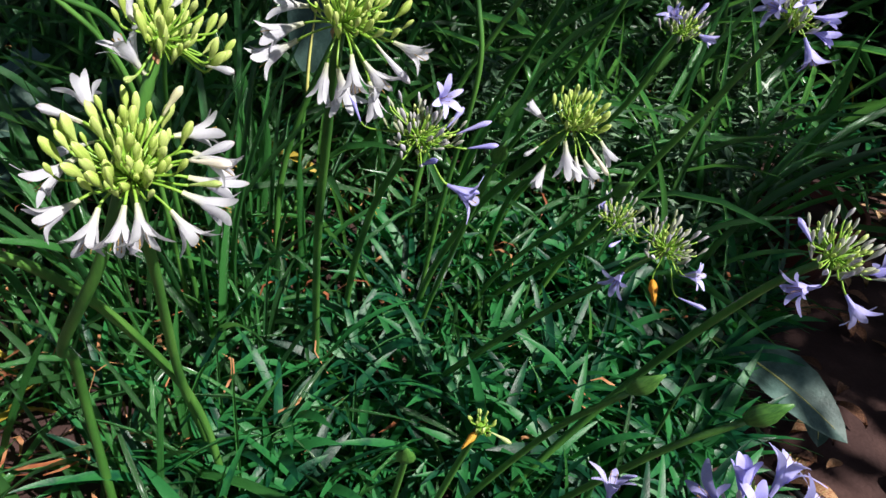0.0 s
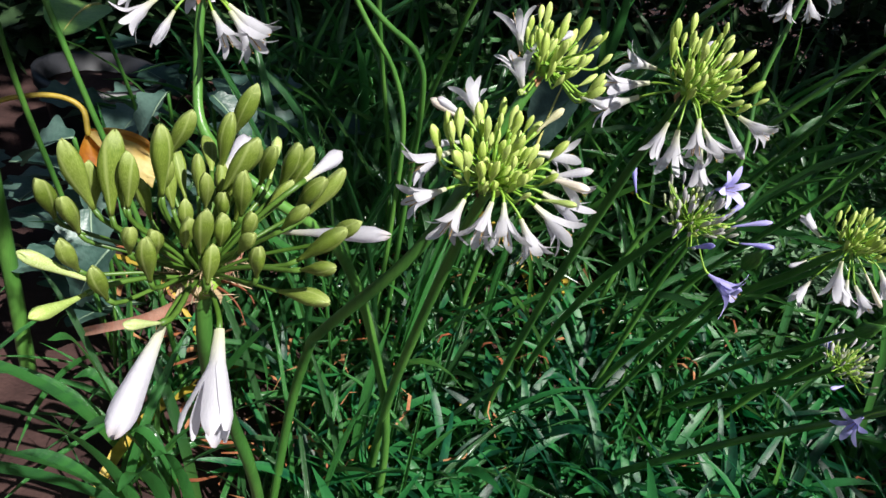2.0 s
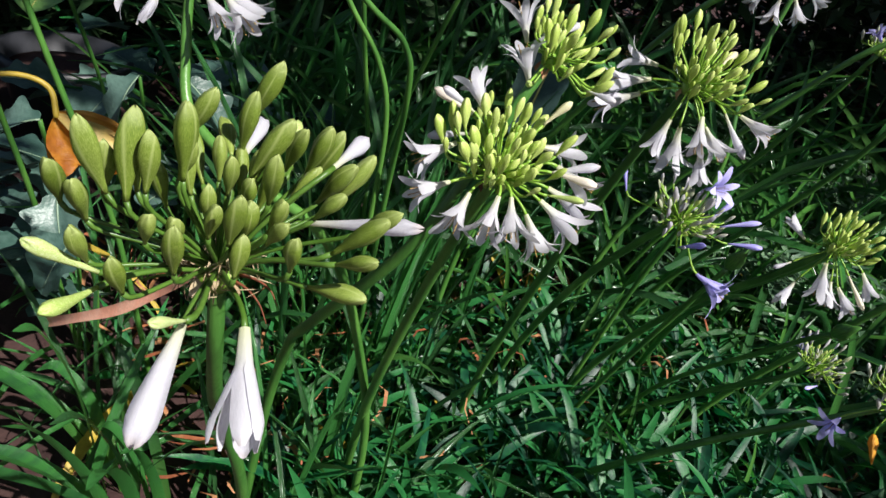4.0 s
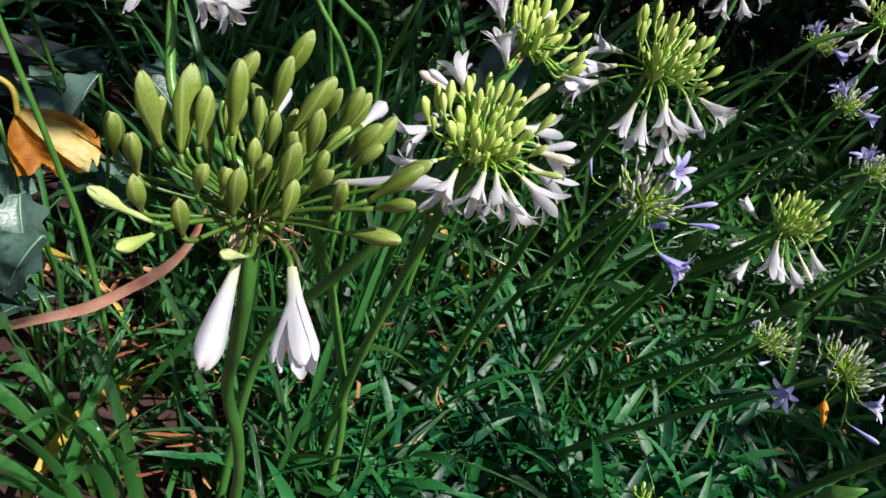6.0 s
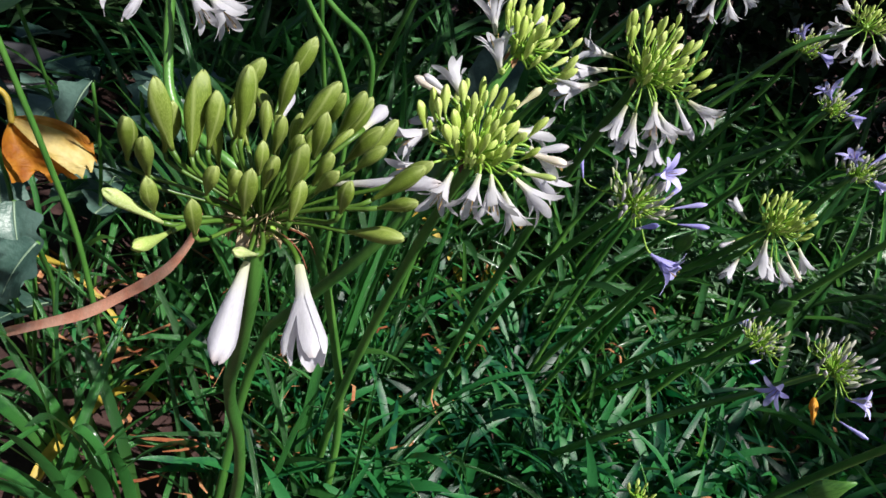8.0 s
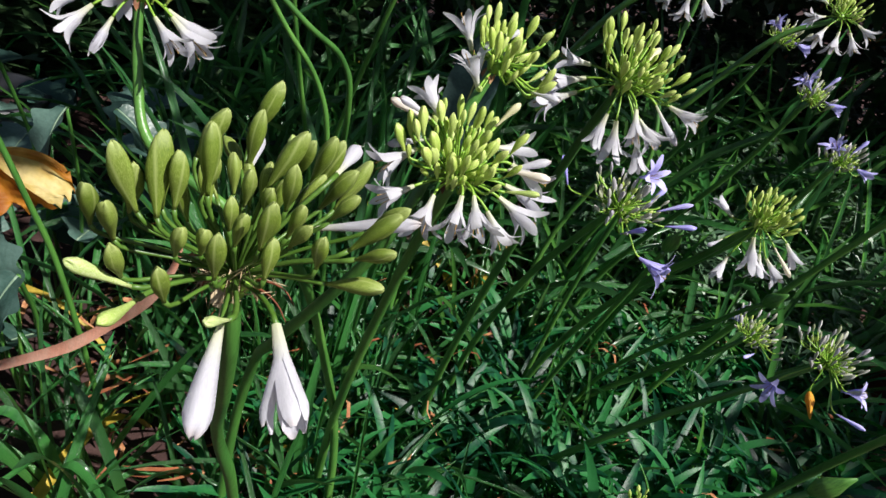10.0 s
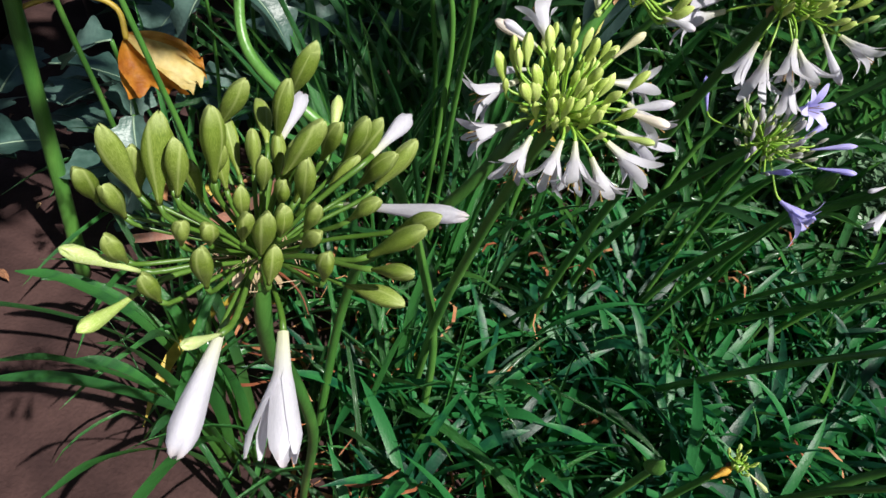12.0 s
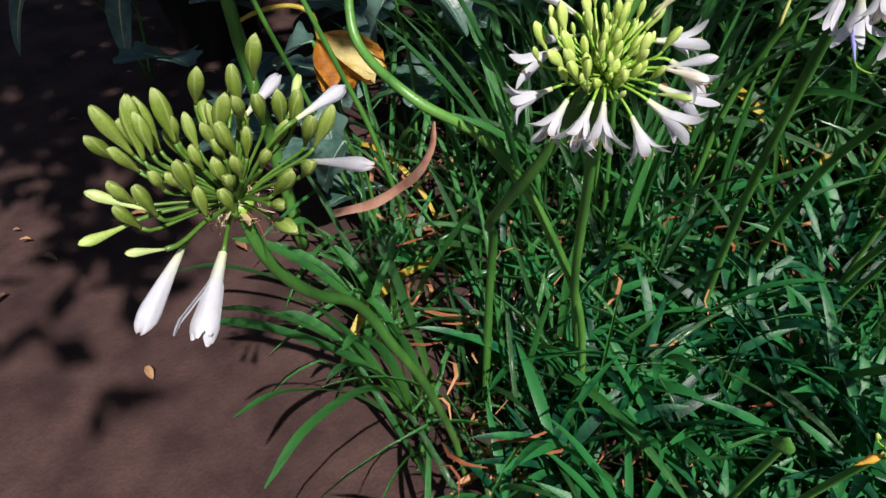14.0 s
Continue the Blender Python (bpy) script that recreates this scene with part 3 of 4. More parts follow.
class Head:
    """A flower head: stalk through the given points up to the centre, then florets."""

    def __init__(self, centre, stalk, label, colour, thick=0.0042, group="agapanthus flower heads"):
        self.c = Vector(centre)
        self.r = random.Random(int(abs(centre[0] * 7919 + centre[1] * 104729 + centre[2] * 611) * 10))
        self.base = Vector(stalk[0])
        self.thing = tagged(new("agapanthus_flower"), label, "flower", group)
        self.thing.location = self.base
        line = [q - self.base for q in spline([*stalk, centre], 8)]
        wob = self.r.uniform(0, 6)
        part("stalk", mesh_of("stalk", *tube(line, lambda s: thick * (1.45 - 0.55 * s) * (1 + 0.03 * math.sin(40 * s + wob)) if s < 0.985 else thick * 1.15, 10), STALK), self.thing)
        way = (Vector(centre) - Vector(stalk[-1])).normalized()
        part("collar", mesh_of("collar", *lathe([(0.0035, -0.006), (0.0062, -0.001), (0.0075, 0.002), (0.005, 0.005)], 10), PEDICEL), self.thing, aim(self.c - self.base, way))
        for k in range(2):
            a = self.r.uniform(0, 6.28)
            v, f = blade(0.013, 0.004, -30, 60, 0.8, 0, 5)
            part("bract", mesh_of("bract", v, f, LITTER), self.thing, Matrix.Translation(self.c - self.base) @ Matrix.Rotation(a, 4, "Z"), "shrivelled papery bract")
        self.way = way
        self.axis = (way * 0.35 + Vector((0, 0, 0.9))).normalized()
        self.thin = PEDICEL
        self.white = colour == "white"
        self.petal = WHITE if self.white else LILAC

    def remnants(self, count):
        """The dried threads and papery bracts left among the pedicels at the top of the stalk."""
        verts, faces = [], []
        for k in range(count):
            a, out = self.r.uniform(0, 6.28), self.r.uniform(0.003, 0.009)
            q = Vector((math.cos(a) * out, math.sin(a) * out, self.r.uniform(-0.002, 0.006)))
            tip = q + Vector((math.cos(a) * self.r.uniform(0.003, 0.008), math.sin(a) * self.r.uniform(0.003, 0.008), self.r.uniform(-0.003, 0.006)))
            curl = Vector((self.r.gauss(0, 0.003), self.r.gauss(0, 0.003), self.r.gauss(0.002, 0.003)))
            v, f = tube(spline([q, q * 0.6 + tip * 0.4 + curl, q * 0.2 + tip * 0.8 - curl, tip], 3), lambda s: 0.00022 * (1.3 - s), 4)
            b = len(verts)
            verts += v
            faces += [tuple(i + b for i in face) for face in f]
        part("threads", mesh_of("threads", verts, faces, STRAW), self.thing, Matrix.Translation(self.c - self.base), "curled straw-coloured threads")
        for yaw, dip, length in ((-1.9, -50, 0.013), (-2.7, -25, 0.012), (-0.4, -15, 0.011), (0.9, 20, 0.012), (-1.2, 25, 0.010)):
            v, f = blade(length * 0.72, 0.0034, dip, 40, 0.9, 0, 6)
            part("bract", mesh_of("bract", v, f, STRAW), self.thing, Matrix.Translation(self.c - self.base + Vector((0, 0, 0.001))) @ Matrix.Rotation(yaw - math.pi / 2, 4, "Z") @ Matrix.Translation((0, 0.004, 0)), "shrivelled papery straw-coloured bract")

    def pedicel(self, foot, end, radius=0.00062):
        """A thin stalk from the centre to foot, which it meets in the direction end."""
        a = foot * 0.45 + self.way * foot.length * 0.16
        b = foot - end * foot.length * 0.22
        line = []
        for i in range(8):
            t = i / 7
            line.append((3 * (1 - t) ** 2 * t) * a + (3 * (1 - t) * t * t) * b + t ** 3 * foot)
        o = self.c - self.base
        part("pedicel", mesh_of("pedicel", *tube([o + q for q in line], lambda s: radius * (1 + 0.4 * s), 6), self.thin), self.thing)

    def bud(self, tip, mat, length, girth=1.0, bend=0.8):
        tip = Vector(tip)
        way = (tip.normalized() + self.axis * bend + Vector([self.r.gauss(0, 0.10) for _ in range(3)])).normalized()
        foot = tip - way * length
        self.pedicel(foot, way)
        part("bud", self.r.choice(BUDS[mat.name]), self.thing, aim(self.c - self.base + foot, way, length, self.r.uniform(0, 6), length * girth))

    def florets(self, rows):
        """Rows of foot and tip in millimetres from the centre, and the kind."""
        o = self.c - self.base
        for bx, by, bz, tx, ty, tz, kind in rows:
            foot, tip = Vector((bx, by, bz)) / 1000, Vector((tx, ty, tz)) / 1000
            way = (tip - foot).normalized()
            length = max(0.014, (tip - foot).length)
            self.pedicel(foot, way, 0.00070)
            spin = self.r.uniform(0, 6)
            if kind in "ohst":
                me = self.r.choice(FLOWERS[(self.petal.name, kind)])
                f = part("flower", me, self.thing, aim(o + foot, way, max(length, 0.029) * (1.08 if kind in "oh" else 1.0), spin, max(length, 0.031) * (1.05 if kind in "oh" else 0.86)), "open white flower" if self.white else "open lilac-blue flower")
                if kind == "o":
                    for k in range(3):
                        part("stamen", STAMEN, f, Matrix.Rotation(2.1 * k + spin, 4, "Z"))
            elif kind == "n":
                part("closed_flower", NODDING, self.thing, aim(o + foot, way, length, spin, length * 0.86), "nodding white flower, still furled, tan at its tip")
            elif kind == "p":
                part("flower", PARTING, self.thing, aim(o + foot, way, length, -0.35, length * 0.95), "nodding white flower just parting")
            elif kind in "cb":
                mat = self.petal if kind == "b" or self.r.random() < 0.45 else CREAM
                part("closed_flower", self.r.choice(LONGBUDS[mat.name]), self.thing, aim(o + foot, way, length * 1.05, spin, min(0.024, max(length, 0.020))), "closed cream-white flower" if self.white else "closed lilac flower")
            elif kind == "g":
                part("bud", self.r.choice(LONGBUDS["pale_bud"]), self.thing, aim(o + foot, way, length, spin, max(0.013, length * 0.84)), "pale green swelling bud")
            else:
                part("withered_flower", WITHERED, self.thing, aim(o + foot, way, length * 0.9, spin, length * 0.8), "withered orange flower")

    def buds(self, rows, mat, girth=1.0):
        """Rows of foot and tip in millimetres from the centre, one bud each."""
        for bx, by, bz, tx, ty, tz in rows:
            foot, tip = Vector((bx, by, bz)) / 1000, Vector((tx, ty, tz)) / 1000
            way, length = (tip - foot).normalized(), (tip - foot).length * 1.06
            self.pedicel(foot, way, 0.00058)
            part("bud", self.r.choice(BUDS[mat.name]), self.thing, aim(self.c - self.base + foot, way, length, self.r.uniform(0, 6), girth * max(length, 0.0165) * self.r.uniform(0.96, 1.06)))

    def spray(self, count, mat, reach, length, spread=1.25, lean=(0, 0, 0), girth=1.0):
        """Buds on their pedicels, filling a dome round the stalk's direction."""
        axis = (self.axis + Vector(lean)).normalized()
        turn = axis.to_track_quat("Z", "Y")
        for k in range(count):
            polar = spread * math.sqrt((k + 0.5) / count)
            a = k * 2.39996 + self.r.uniform(-0.25, 0.25)
            way = turn @ Vector((math.sin(polar) * math.cos(a), math.sin(polar) * math.sin(a), math.cos(polar)))
            self.bud(way * reach * (0.42 + 0.64 * self.r.random() ** 0.75), mat, length * self.r.uniform(0.6, 1.2), girth * self.r.uniform(0.9, 1.2), self.r.uniform(0.5, 1.4))


WITHERED = mesh_of("withered_flower", *lathe([(0.05, 0), (0.11, 0.15), (0.14, 0.34), (0.09, 0.55), (0.07, 0.75), (0.02, 1.0)], 8, 0.4), AMBER)
WHITE_LABEL = "white agapanthus head with lime-green buds and drooping open flowers"
BLUE_LABEL = "pale blue agapanthus head with lilac buds on green pedicels"

# the head nearest to the path: mostly olive buds
near = Head((-0.221, 0.131, 0.807), [(-0.315, 0.44, 0.0), (-0.300, 0.39, 0.20), (-0.268, 0.315, 0.40), (-0.252, 0.272, 0.510), (-0.247, 0.238, 0.591), (-0.252, 0.226, 0.629), (-0.248, 0.206, 0.665), (-0.237, 0.176, 0.703), (-0.228, 0.153, 0.739), (-0.222, 0.137, 0.774)], "white agapanthus head mostly of closed olive-green buds", "white", 0.0031)
near.axis = Vector((0.0, -0.05, 1)).normalized()
near.thin = OLIVEPEDICEL
for k in range(9):
    a, up = near.r.uniform(0, 6.28), near.r.uniform(-0.2, 0.9)
    way = Vector((math.cos(a), math.sin(a), up)).normalized() * near.r.uniform(0.010, 0.020)
    o = near.c - near.base
    line = spline([o, o + way * 0.6 + Vector((0, 0, 0.002)), o + way, o + way * 1.15 + Vector((0.002, -0.002, -0.004))], 4)
    part("withered_thread", mesh_of("withered_thread", *tube(line, lambda s: 0.0005 * (1.3 - s), 5), DRY), near.thing, None, "shrivelled tan thread")
# its buds, from one side round to the other, then the middle, the front and the small ones between them
near.buds([(-23, -22, 29, -29, -27, 50), (-37, -22, 21, -33, -30, 39), (-32, -18, 15, -31, -25, 32), (-29, -15, 24, -24, -21, 43), (-17, -22, 29, -20, -19, 53), (-20, -13, 27, -21, -15, 49), (-13, -20, 32, -11, -20, 50), (-6, -14, 36, -6, -15, 58), (-9, -11, 34, -4, -14, 48)], OLIVE)
near.buds([(-19, 7, 37, -11, 6, 55), (-10, 4, 26, -18, 9, 40), (-6, 12, 34, -16, 26, 37), (-5, 16, 34, -2, 14, 54), (-9, 29, 40, -1, 26, 60), (11, 13, 35, 17, 8, 52), (16, 17, 34, 23, 13, 52), (17, 21, 30, 25, 22, 48), (24, 24, 23, 33, 28, 41), (19, 24, 22, 29, 20, 40)], OLIVE)
near.buds([(9, -6, 39, 16, -5, 59), (9, 6, 40, 16, 0, 55), (1, -2, 29, 4, -7, 44), (15, -5, 33, 18, -11, 50), (9, -6, 30, 12, -10, 41), (29, -6, 34, 36, -8, 45), (40, 2, 30, 51, -2, 43), (37, -10, 28, 50, -9, 43), (40, -14, 28, 51, -18, 36), (32, -9, 14, 49, -14, 21)], OLIVE)
near.buds([(31, -23, 27, 32, -26, 39), (17, -25, 20, 18, -26, 34), (15, -26, 30, 17, -30, 47), (12, -11, 24, 15, -15, 36), (17, -7, 25, 22, -10, 39), (-11, -22, 18, -8, -26, 30), (-5, -18, 18, -2, -22, 30), (7, -37, 24, 8, -41, 40), (-24, -28, 10, -23, -36, 23), (-6, -38, 13, -6, -44, 27)], OLIVE, 1.08)
near.buds([(3, 8, 26, 4, 10, 40), (-4, 2, 30, -5, 3, 43), (8, 4, 24, 11, 5, 38), (0, -10, 24, 1, -13, 36), (-14, -8, 22, -17, -10, 36), (-2, 12, 22, -4, 16, 36), (20, -14, 26, 26, -18, 38), (14, 12, 26, 20, 16, 38), (-9, -4, 26, -12, -4, 40), (5, -18, 24, 7, -22, 37)], OLIVE)
near.florets([(9, -34, 7, 14, -63, -7, "n"), (23, -27, 7, 39, -55, -4, "p"), (14, 27, 11, 52, 24, 26, "b"), (-6, 18, 30, -11, 43, 34, "b"), (24, 18, 39, 25, 43, 40, "b"), (6, 30, 28, 1, 44, 38, "g"), (-22, -26, 6, -34, -40, 18, "g"), (-14, -37, 11, -13, -57, 15, "g"), (14, -42, 16, 13, -54, 23, "g")])
near.remnants(46)

first = Head((-0.163, 0.359, 0.772), [(-0.250, 0.665, 0.0), (-0.245, 0.62, 0.20), (-0.225, 0.525, 0.42), (-0.190, 0.43, 0.64)], WHITE_LABEL, "white")
first.florets([(-28, -3, 14, -50, -22, 0, "o"), (-23, -20, -4, -39, -36, -11, "o"), (-9, -28, -3, -12, -48, -20, "o"), (8, -32, 3, 8, -54, -16, "o"), (15, -32, 5, 24, -54, -12, "o"), (26, -14, -10, 45, -22, -30, "o"), (31, -6, -2, 60, -2, -18, "o"), (34, -2, 1, 55, -6, 8, "g"), (30, 10, 10, 56, 17, 22, "c"), (34, 13, 15, 60, 10, 6, "o"), (21, 20, 21, 42, 36, 19, "o")])
first.florets([(-22, 10, 18, -46, 6, 10, "c"), (-24, 5, 33, -43, 0, 44, "c"), (-19, 8, 35, -31, 26, 44, "o"), (17, 17, 35, 27, 23, 52, "c"), (33, 2, 4, 62, 8, -6, "h"), (32, 8, 12, 58, 2, 16, "c"), (-25, 8, 30, -50, 12, 38, "c")])
first.spray(66, LIME, 0.053, 0.0165, 1.0, (0, -0.05, 0), 1.08)
first.spray(26, LIME, 0.030, 0.012, 1.2, (0, -0.05, 0), 1.1)

second = Head((-0.156, 0.415, 0.836), [(-0.36, 0.56, 0.0), (-0.345, 0.54, 0.30), (-0.318, 0.50, 0.46), (-0.280, 0.43, 0.553), (-0.205, 0.385, 0.69), (-0.175, 0.40, 0.78)], "small white agapanthus head, mostly lime-green buds, on a kinked stalk", "white")
second.florets([(-19, 14, 3, -28, 22, 21, "o"), (-7, -13, -15, -18, -18, 9, "o"), (2, 15, 15, 9, 24, 23, "c"), (28, -6, -9, 46, -12, -7, "c"), (-7, -25, -11, -6, -45, -7, "g")])
second.spray(38, LIME, 0.045, 0.017, 1.2, (0.45, 0, 0), 1.05)
second.spray(16, LIME, 0.028, 0.012, 1.2, (0.45, 0, 0), 1.1)

third = Head((-0.056, 0.50, 0.830), [(-0.13, 0.86, 0.0), (-0.12, 0.80, 0.25), (-0.10, 0.68, 0.50), (-0.072, 0.56, 0.73)], WHITE_LABEL, "white")
third.florets([(-28, 7, -4, -61, 1, -16, "o"), (-32, 1, -15, -65, -4, -35, "o"), (-26, 18, 5, -53, 18, 5, "o"), (-7, -23, -20, -11, -29, -47, "h"), (1, -25, -23, 8, -18, -56, "o"), (11, -32, -9, 16, -46, -32, "o"), (19, -17, -19, 34, -29, -32, "o"), (23, -14, -35, 29, -22, -54, "h"), (27, -18, -5, 50, -21, -30, "c"), (39, -11, -5, 62, -21, -10, "o"), (5, 26, 22, 7, 50, 28, "c"), (18, 23, 19, 26, 46, 25, "c")])
third.spray(48, LIME, 0.053, 0.0165, 1.1, (0.3, 0, 0), 1.05)
third.spray(24, LIME, 0.030, 0.012, 1.2, (0.3, 0, 0), 1.1)

fourth = Head((0.17, 0.676, 0.688), [(0.02, 1.0, 0.0), (0.05, 0.94, 0.25), (0.10, 0.82, 0.48), (0.148, 0.72, 0.62)], WHITE_LABEL, "white")
fourth.florets([(-25, 10, -3, -40, 20, 6, "h"), (-31, -6, -25, -44, -11, -36, "c"), (-21, -16, -40, -29, -27, -58, "h"), (-8, -24, -7, 2, -26, -46, "o"), (9, -17, -27, 14, -32, -50, "o"), (17, -20, -29, 35, -38, -47, "o"), (22, -14, -16, 42, -33, -36, "c"), (32, -14, -8, 44, -26, -23, "h")])
fourth.spray(46, LIME, 0.047, 0.016, 1.0, (0.25, 0, 0), 1.05)
fourth.spray(20, LIME, 0.028, 0.011, 1.2, (0.25, 0, 0), 1.1)

fifth = Head((-0.405, 0.412, 0.822), [(-0.22, 0.62, 0.0), (-0.225, 0.57, 0.30), (-0.250, 0.50, 0.50), (-0.275, 0.42, 0.645), (-0.320, 0.375, 0.700), (-0.378, 0.382, 0.728), (-0.398, 0.400, 0.770)], "white agapanthus head with drooping open flowers on a bent stalk", "white", 0.0037)
fifth.florets([(-25, -12, -4, -52, -22, -14, "o"), (-20, -22, -10, -38, -36, -32, "o"), (-5, -24, -14, -14, -36, -40, "s"), (22, -20, -8, 44, -30, -26, "o"), (28, -8, -8, 56, -12, -30, "o"), (18, 6, -8, 50, 12, -28, "o"), (-16, 18, -4, -36, 40, -22, "o")])
fifth.spray(36, LIME, 0.045, 0.015, 1.2)

blue = Head((0.008, 0.631, 0.679), [(-0.10, 0.96, 0.0), (-0.08, 0.90, 0.25), (-0.045, 0.78, 0.48), (-0.010, 0.68, 0.62)], BLUE_LABEL, "blue")
blue.florets([(14, 18, 34, 27, 0, 46, "o"), (38, -2, 9, 68, -2, 27, "b"), (50, -9, -2, 78, -13, 8, "b"), (4, -33, -13, 18, -56, 9, "b"), (28, 7, 10, 43, 14, 30, "b"), (-58, 4, 10, -70, 12, 36, "b"), (34, -24, -37, 68, -38, -46, "o"), (36, -24, -37, 65, -32, -38, "b")])
blue_spray(blue, 52, 0.050)

blue = Head((0.308, 0.657, 0.552), [(0.0, 0.80, 0.0), (0.05, 0.78, 0.14), (0.17, 0.73, 0.34), (0.27, 0.68, 0.49)], "pale blue agapanthus head with one withered orange flower", "blue")
blue.florets([(-38, 2, -40, -56, -20, -48, "o"), (-9, -17, -33, -4, -40, -59, "w"), (18, -38, -40, 44, -55, -40, "b"), (17, -26, -16, 36, -42, -4, "o")])
blue_spray(blue, 46, 0.052)

blue = Head((0.319, 0.864, 0.45), [(0.10, 1.0, 0.0), (0.14, 0.98, 0.15), (0.23, 0.93, 0.30), (0.29, 0.88, 0.40)], BLUE_LABEL, "blue")
blue.florets([(-6, 17, 6, -22, 32, 15, "o"), (4, -29, -10, -15, -45, -12, "b")])
blue_spray(blue, 40, 0.052)

blue = Head((0.384, 0.497, 0.668), [(0.12, 0.60, 0.0), (0.20, 0.60, 0.19), (0.300, 0.59, 0.41), (0.350, 0.53, 0.59)], BLUE_LABEL, "blue")
blue.florets([(-22, 0, 12, -42, 4, 34, "b"), (-15, -25, -14, -45, -28, -22, "o"), (14, -22, -24, 30, -38, -42, "o"), (28, -10, -8, 50, -10, -4, "o")])
blue_spray(blue, 40, 0.048)

blue = Head((0.280, 0.300, 0.556), [(0.14, 0.42, 0.0), (0.17, 0.41, 0.20), (0.23, 0.37, 0.40), (0.265, 0.32, 0.50)], "pale blue agapanthus head with open trumpet flowers", "blue")
blue.florets([(-14, 4, 18, -20, 14, 54, "h"), (10, 10, 18, 26, 26, 50, "o"), (-22, 0, 6, -50, 6, 28, "o"), (-8, -10, 12, -14, -14, 44, "o"), (20, -4, 10, 50, 4, 34, "o"), (34, 2, 6, 64, 6, 16, "b")])
blue_spray(blue, 20, 0.044)

blue = Head((0.195, 0.345, 0.475), [(0.10, 0.45, 0.0), (0.12, 0.44, 0.18), (0.17, 0.38, 0.38)], "pale blue agapanthus head with open trumpet flowers", "blue")
blue.florets([(0, 6, 16, 2, 22, 44, "o")])
blue_spray(blue, 14, 0.03)

blue = Head((0.427, 0.803, 0.788), [(0.22, 1.0, 0.0), (0.27, 0.98, 0.25), (0.35, 0.90, 0.52), (0.40, 0.83, 0.70)], "pale blue agapanthus head with open trumpet flowers", "blue")
blue.florets([(-14, -10, 10, -44, -18, 18, "o"), (0, -14, 14, -6, -28, 36, "o"), (18, -10, 8, 48, -16, 8, "h"), (14, -18, -14, 30, -38, -44, "o"), (22, -10, -8, 52, -14, -14, "h"), (0, 10, 20, 6, 26, 46, "o")])
blue_spray(blue, 24, 0.042)

for c, n in (((0.372, 0.984, 0.706), 36), ((0.293, 1.196, 0.831), 30), ((0.32, 1.052, 0.774), 30)):
    base = Vector((c[0] - 0.20, c[1] + 0.22, 0))
    blue = Head(c, [base, base + Vector((0.04, -0.03, 0.28)), Vector(c) + Vector((-0.04, 0.06, -0.16))], BLUE_LABEL, "blue")
    blue.florets([(-8, -10, 14, -28, -16, 34, "o"), (18, -12, 4, 42, -22, -2, "h"), (14, 6, 16, 30, 10, 40, "b")])
    blue_spray(blue, n, 0.046)

for c in ((0.31, 1.06, 0.895), (0.061, 0.934, 0.90)):
    base = Vector((c[0] - 0.30, c[1] + 0.12, 0))
    far = Head(c, [base, base + Vector((0.03, 0.0, 0.40)), Vector(c) + Vector((-0.10, 0.03, -0.10))], WHITE_LABEL, "white")
    far.florets([(-24, -10, -4, -50, -18, -12, "o"), (-18, -18, -16, -34, -32, -40, "o"), (0, -20, -18, -4, -34, -50, "o"), (16, -18, -16, 30, -32, -42, "o"), (26, -8, -4, 54, -14, -18, "o"), (-20, 10, 12, -46, 16, 24, "o")])
    far.spray(34, LIME, 0.044, 0.015, 1.2)


# ---- stalks with closed spathes, and bare stalks ----
def spathe_mesh(mat):
    verts, faces = lathe([(0.10, 0), (0.17, 0.10), (0.26, 0.28), (0.24, 0.5), (0.12, 0.75), (0.03, 1.0)], 10)
    return mesh_of("spathe", [(x, y * 0.55, z) for x, y, z in verts], faces, mat)


SPATHE = spathe_mesh(STALK)


def bud_stalk(points, size=0.045, thick=0.0036):
    base = Vector(points[0])
    thing = tagged(new("agapanthus_bud_stalk"), "green agapanthus stalk with a closed pointed bud sheath", "flower stalk", "agapanthus bud stalks")
    thing.location = base
    line = [q - base for q in spline(points, 8)]
    part("stalk", mesh_of("stalk", *tube(line, lambda s: thick * (1.2 - 0.3 * s), 9), STALK), thing)
    part("spathe", SPATHE, thing, aim(line[-1], line[-1] - line[-3], size, random.uniform(0, 6)), "flattened pointed green bud sheath")


bud_stalk([(0.06, 0.56, 0), (0.10, 0.53, 0.20), (0.17, 0.48, 0.42), (0.225, 0.447, 0.53)])
bud_stalk([(0.10, 0.52, 0), (0.16, 0.49, 0.22), (0.26, 0.43, 0.46), (0.318, 0.408, 0.545)])
bud_stalk([(0.02, 0.90, 0), (0.05, 0.86, 0.25), (0.09, 0.76, 0.52), (0.104, 0.73, 0.605)], 0.04)
bud_stalk([(0.12, 1.0, 0), (0.16, 0.95, 0.25), (0.25, 0.83, 0.48), (0.278, 0.795, 0.54)], 0.04)
bud_stalk([(0.0, 0.53, 0), (0.01, 0.50, 0.20), (0.021, 0.44, 0.40), (0.022, 0.432, 0.425)], 0.04)
bud_stalk([(-0.62, 0.76, 0), (-0.647, 0.69, 0.345), (-0.670, 0.654, 0.488), (-0.705, 0.62, 0.638), (-0.76, 0.58, 0.85), (-0.79, 0.56, 0.98)])
bud_stalk([(-0.33, 0.92, 0), (-0.338, 0.87, 0.45), (-0.319, 0.763, 0.663), (-0.331, 0.741, 0.727), (-0.369, 0.703, 0.766), (-0.45, 0.66, 0.84)])
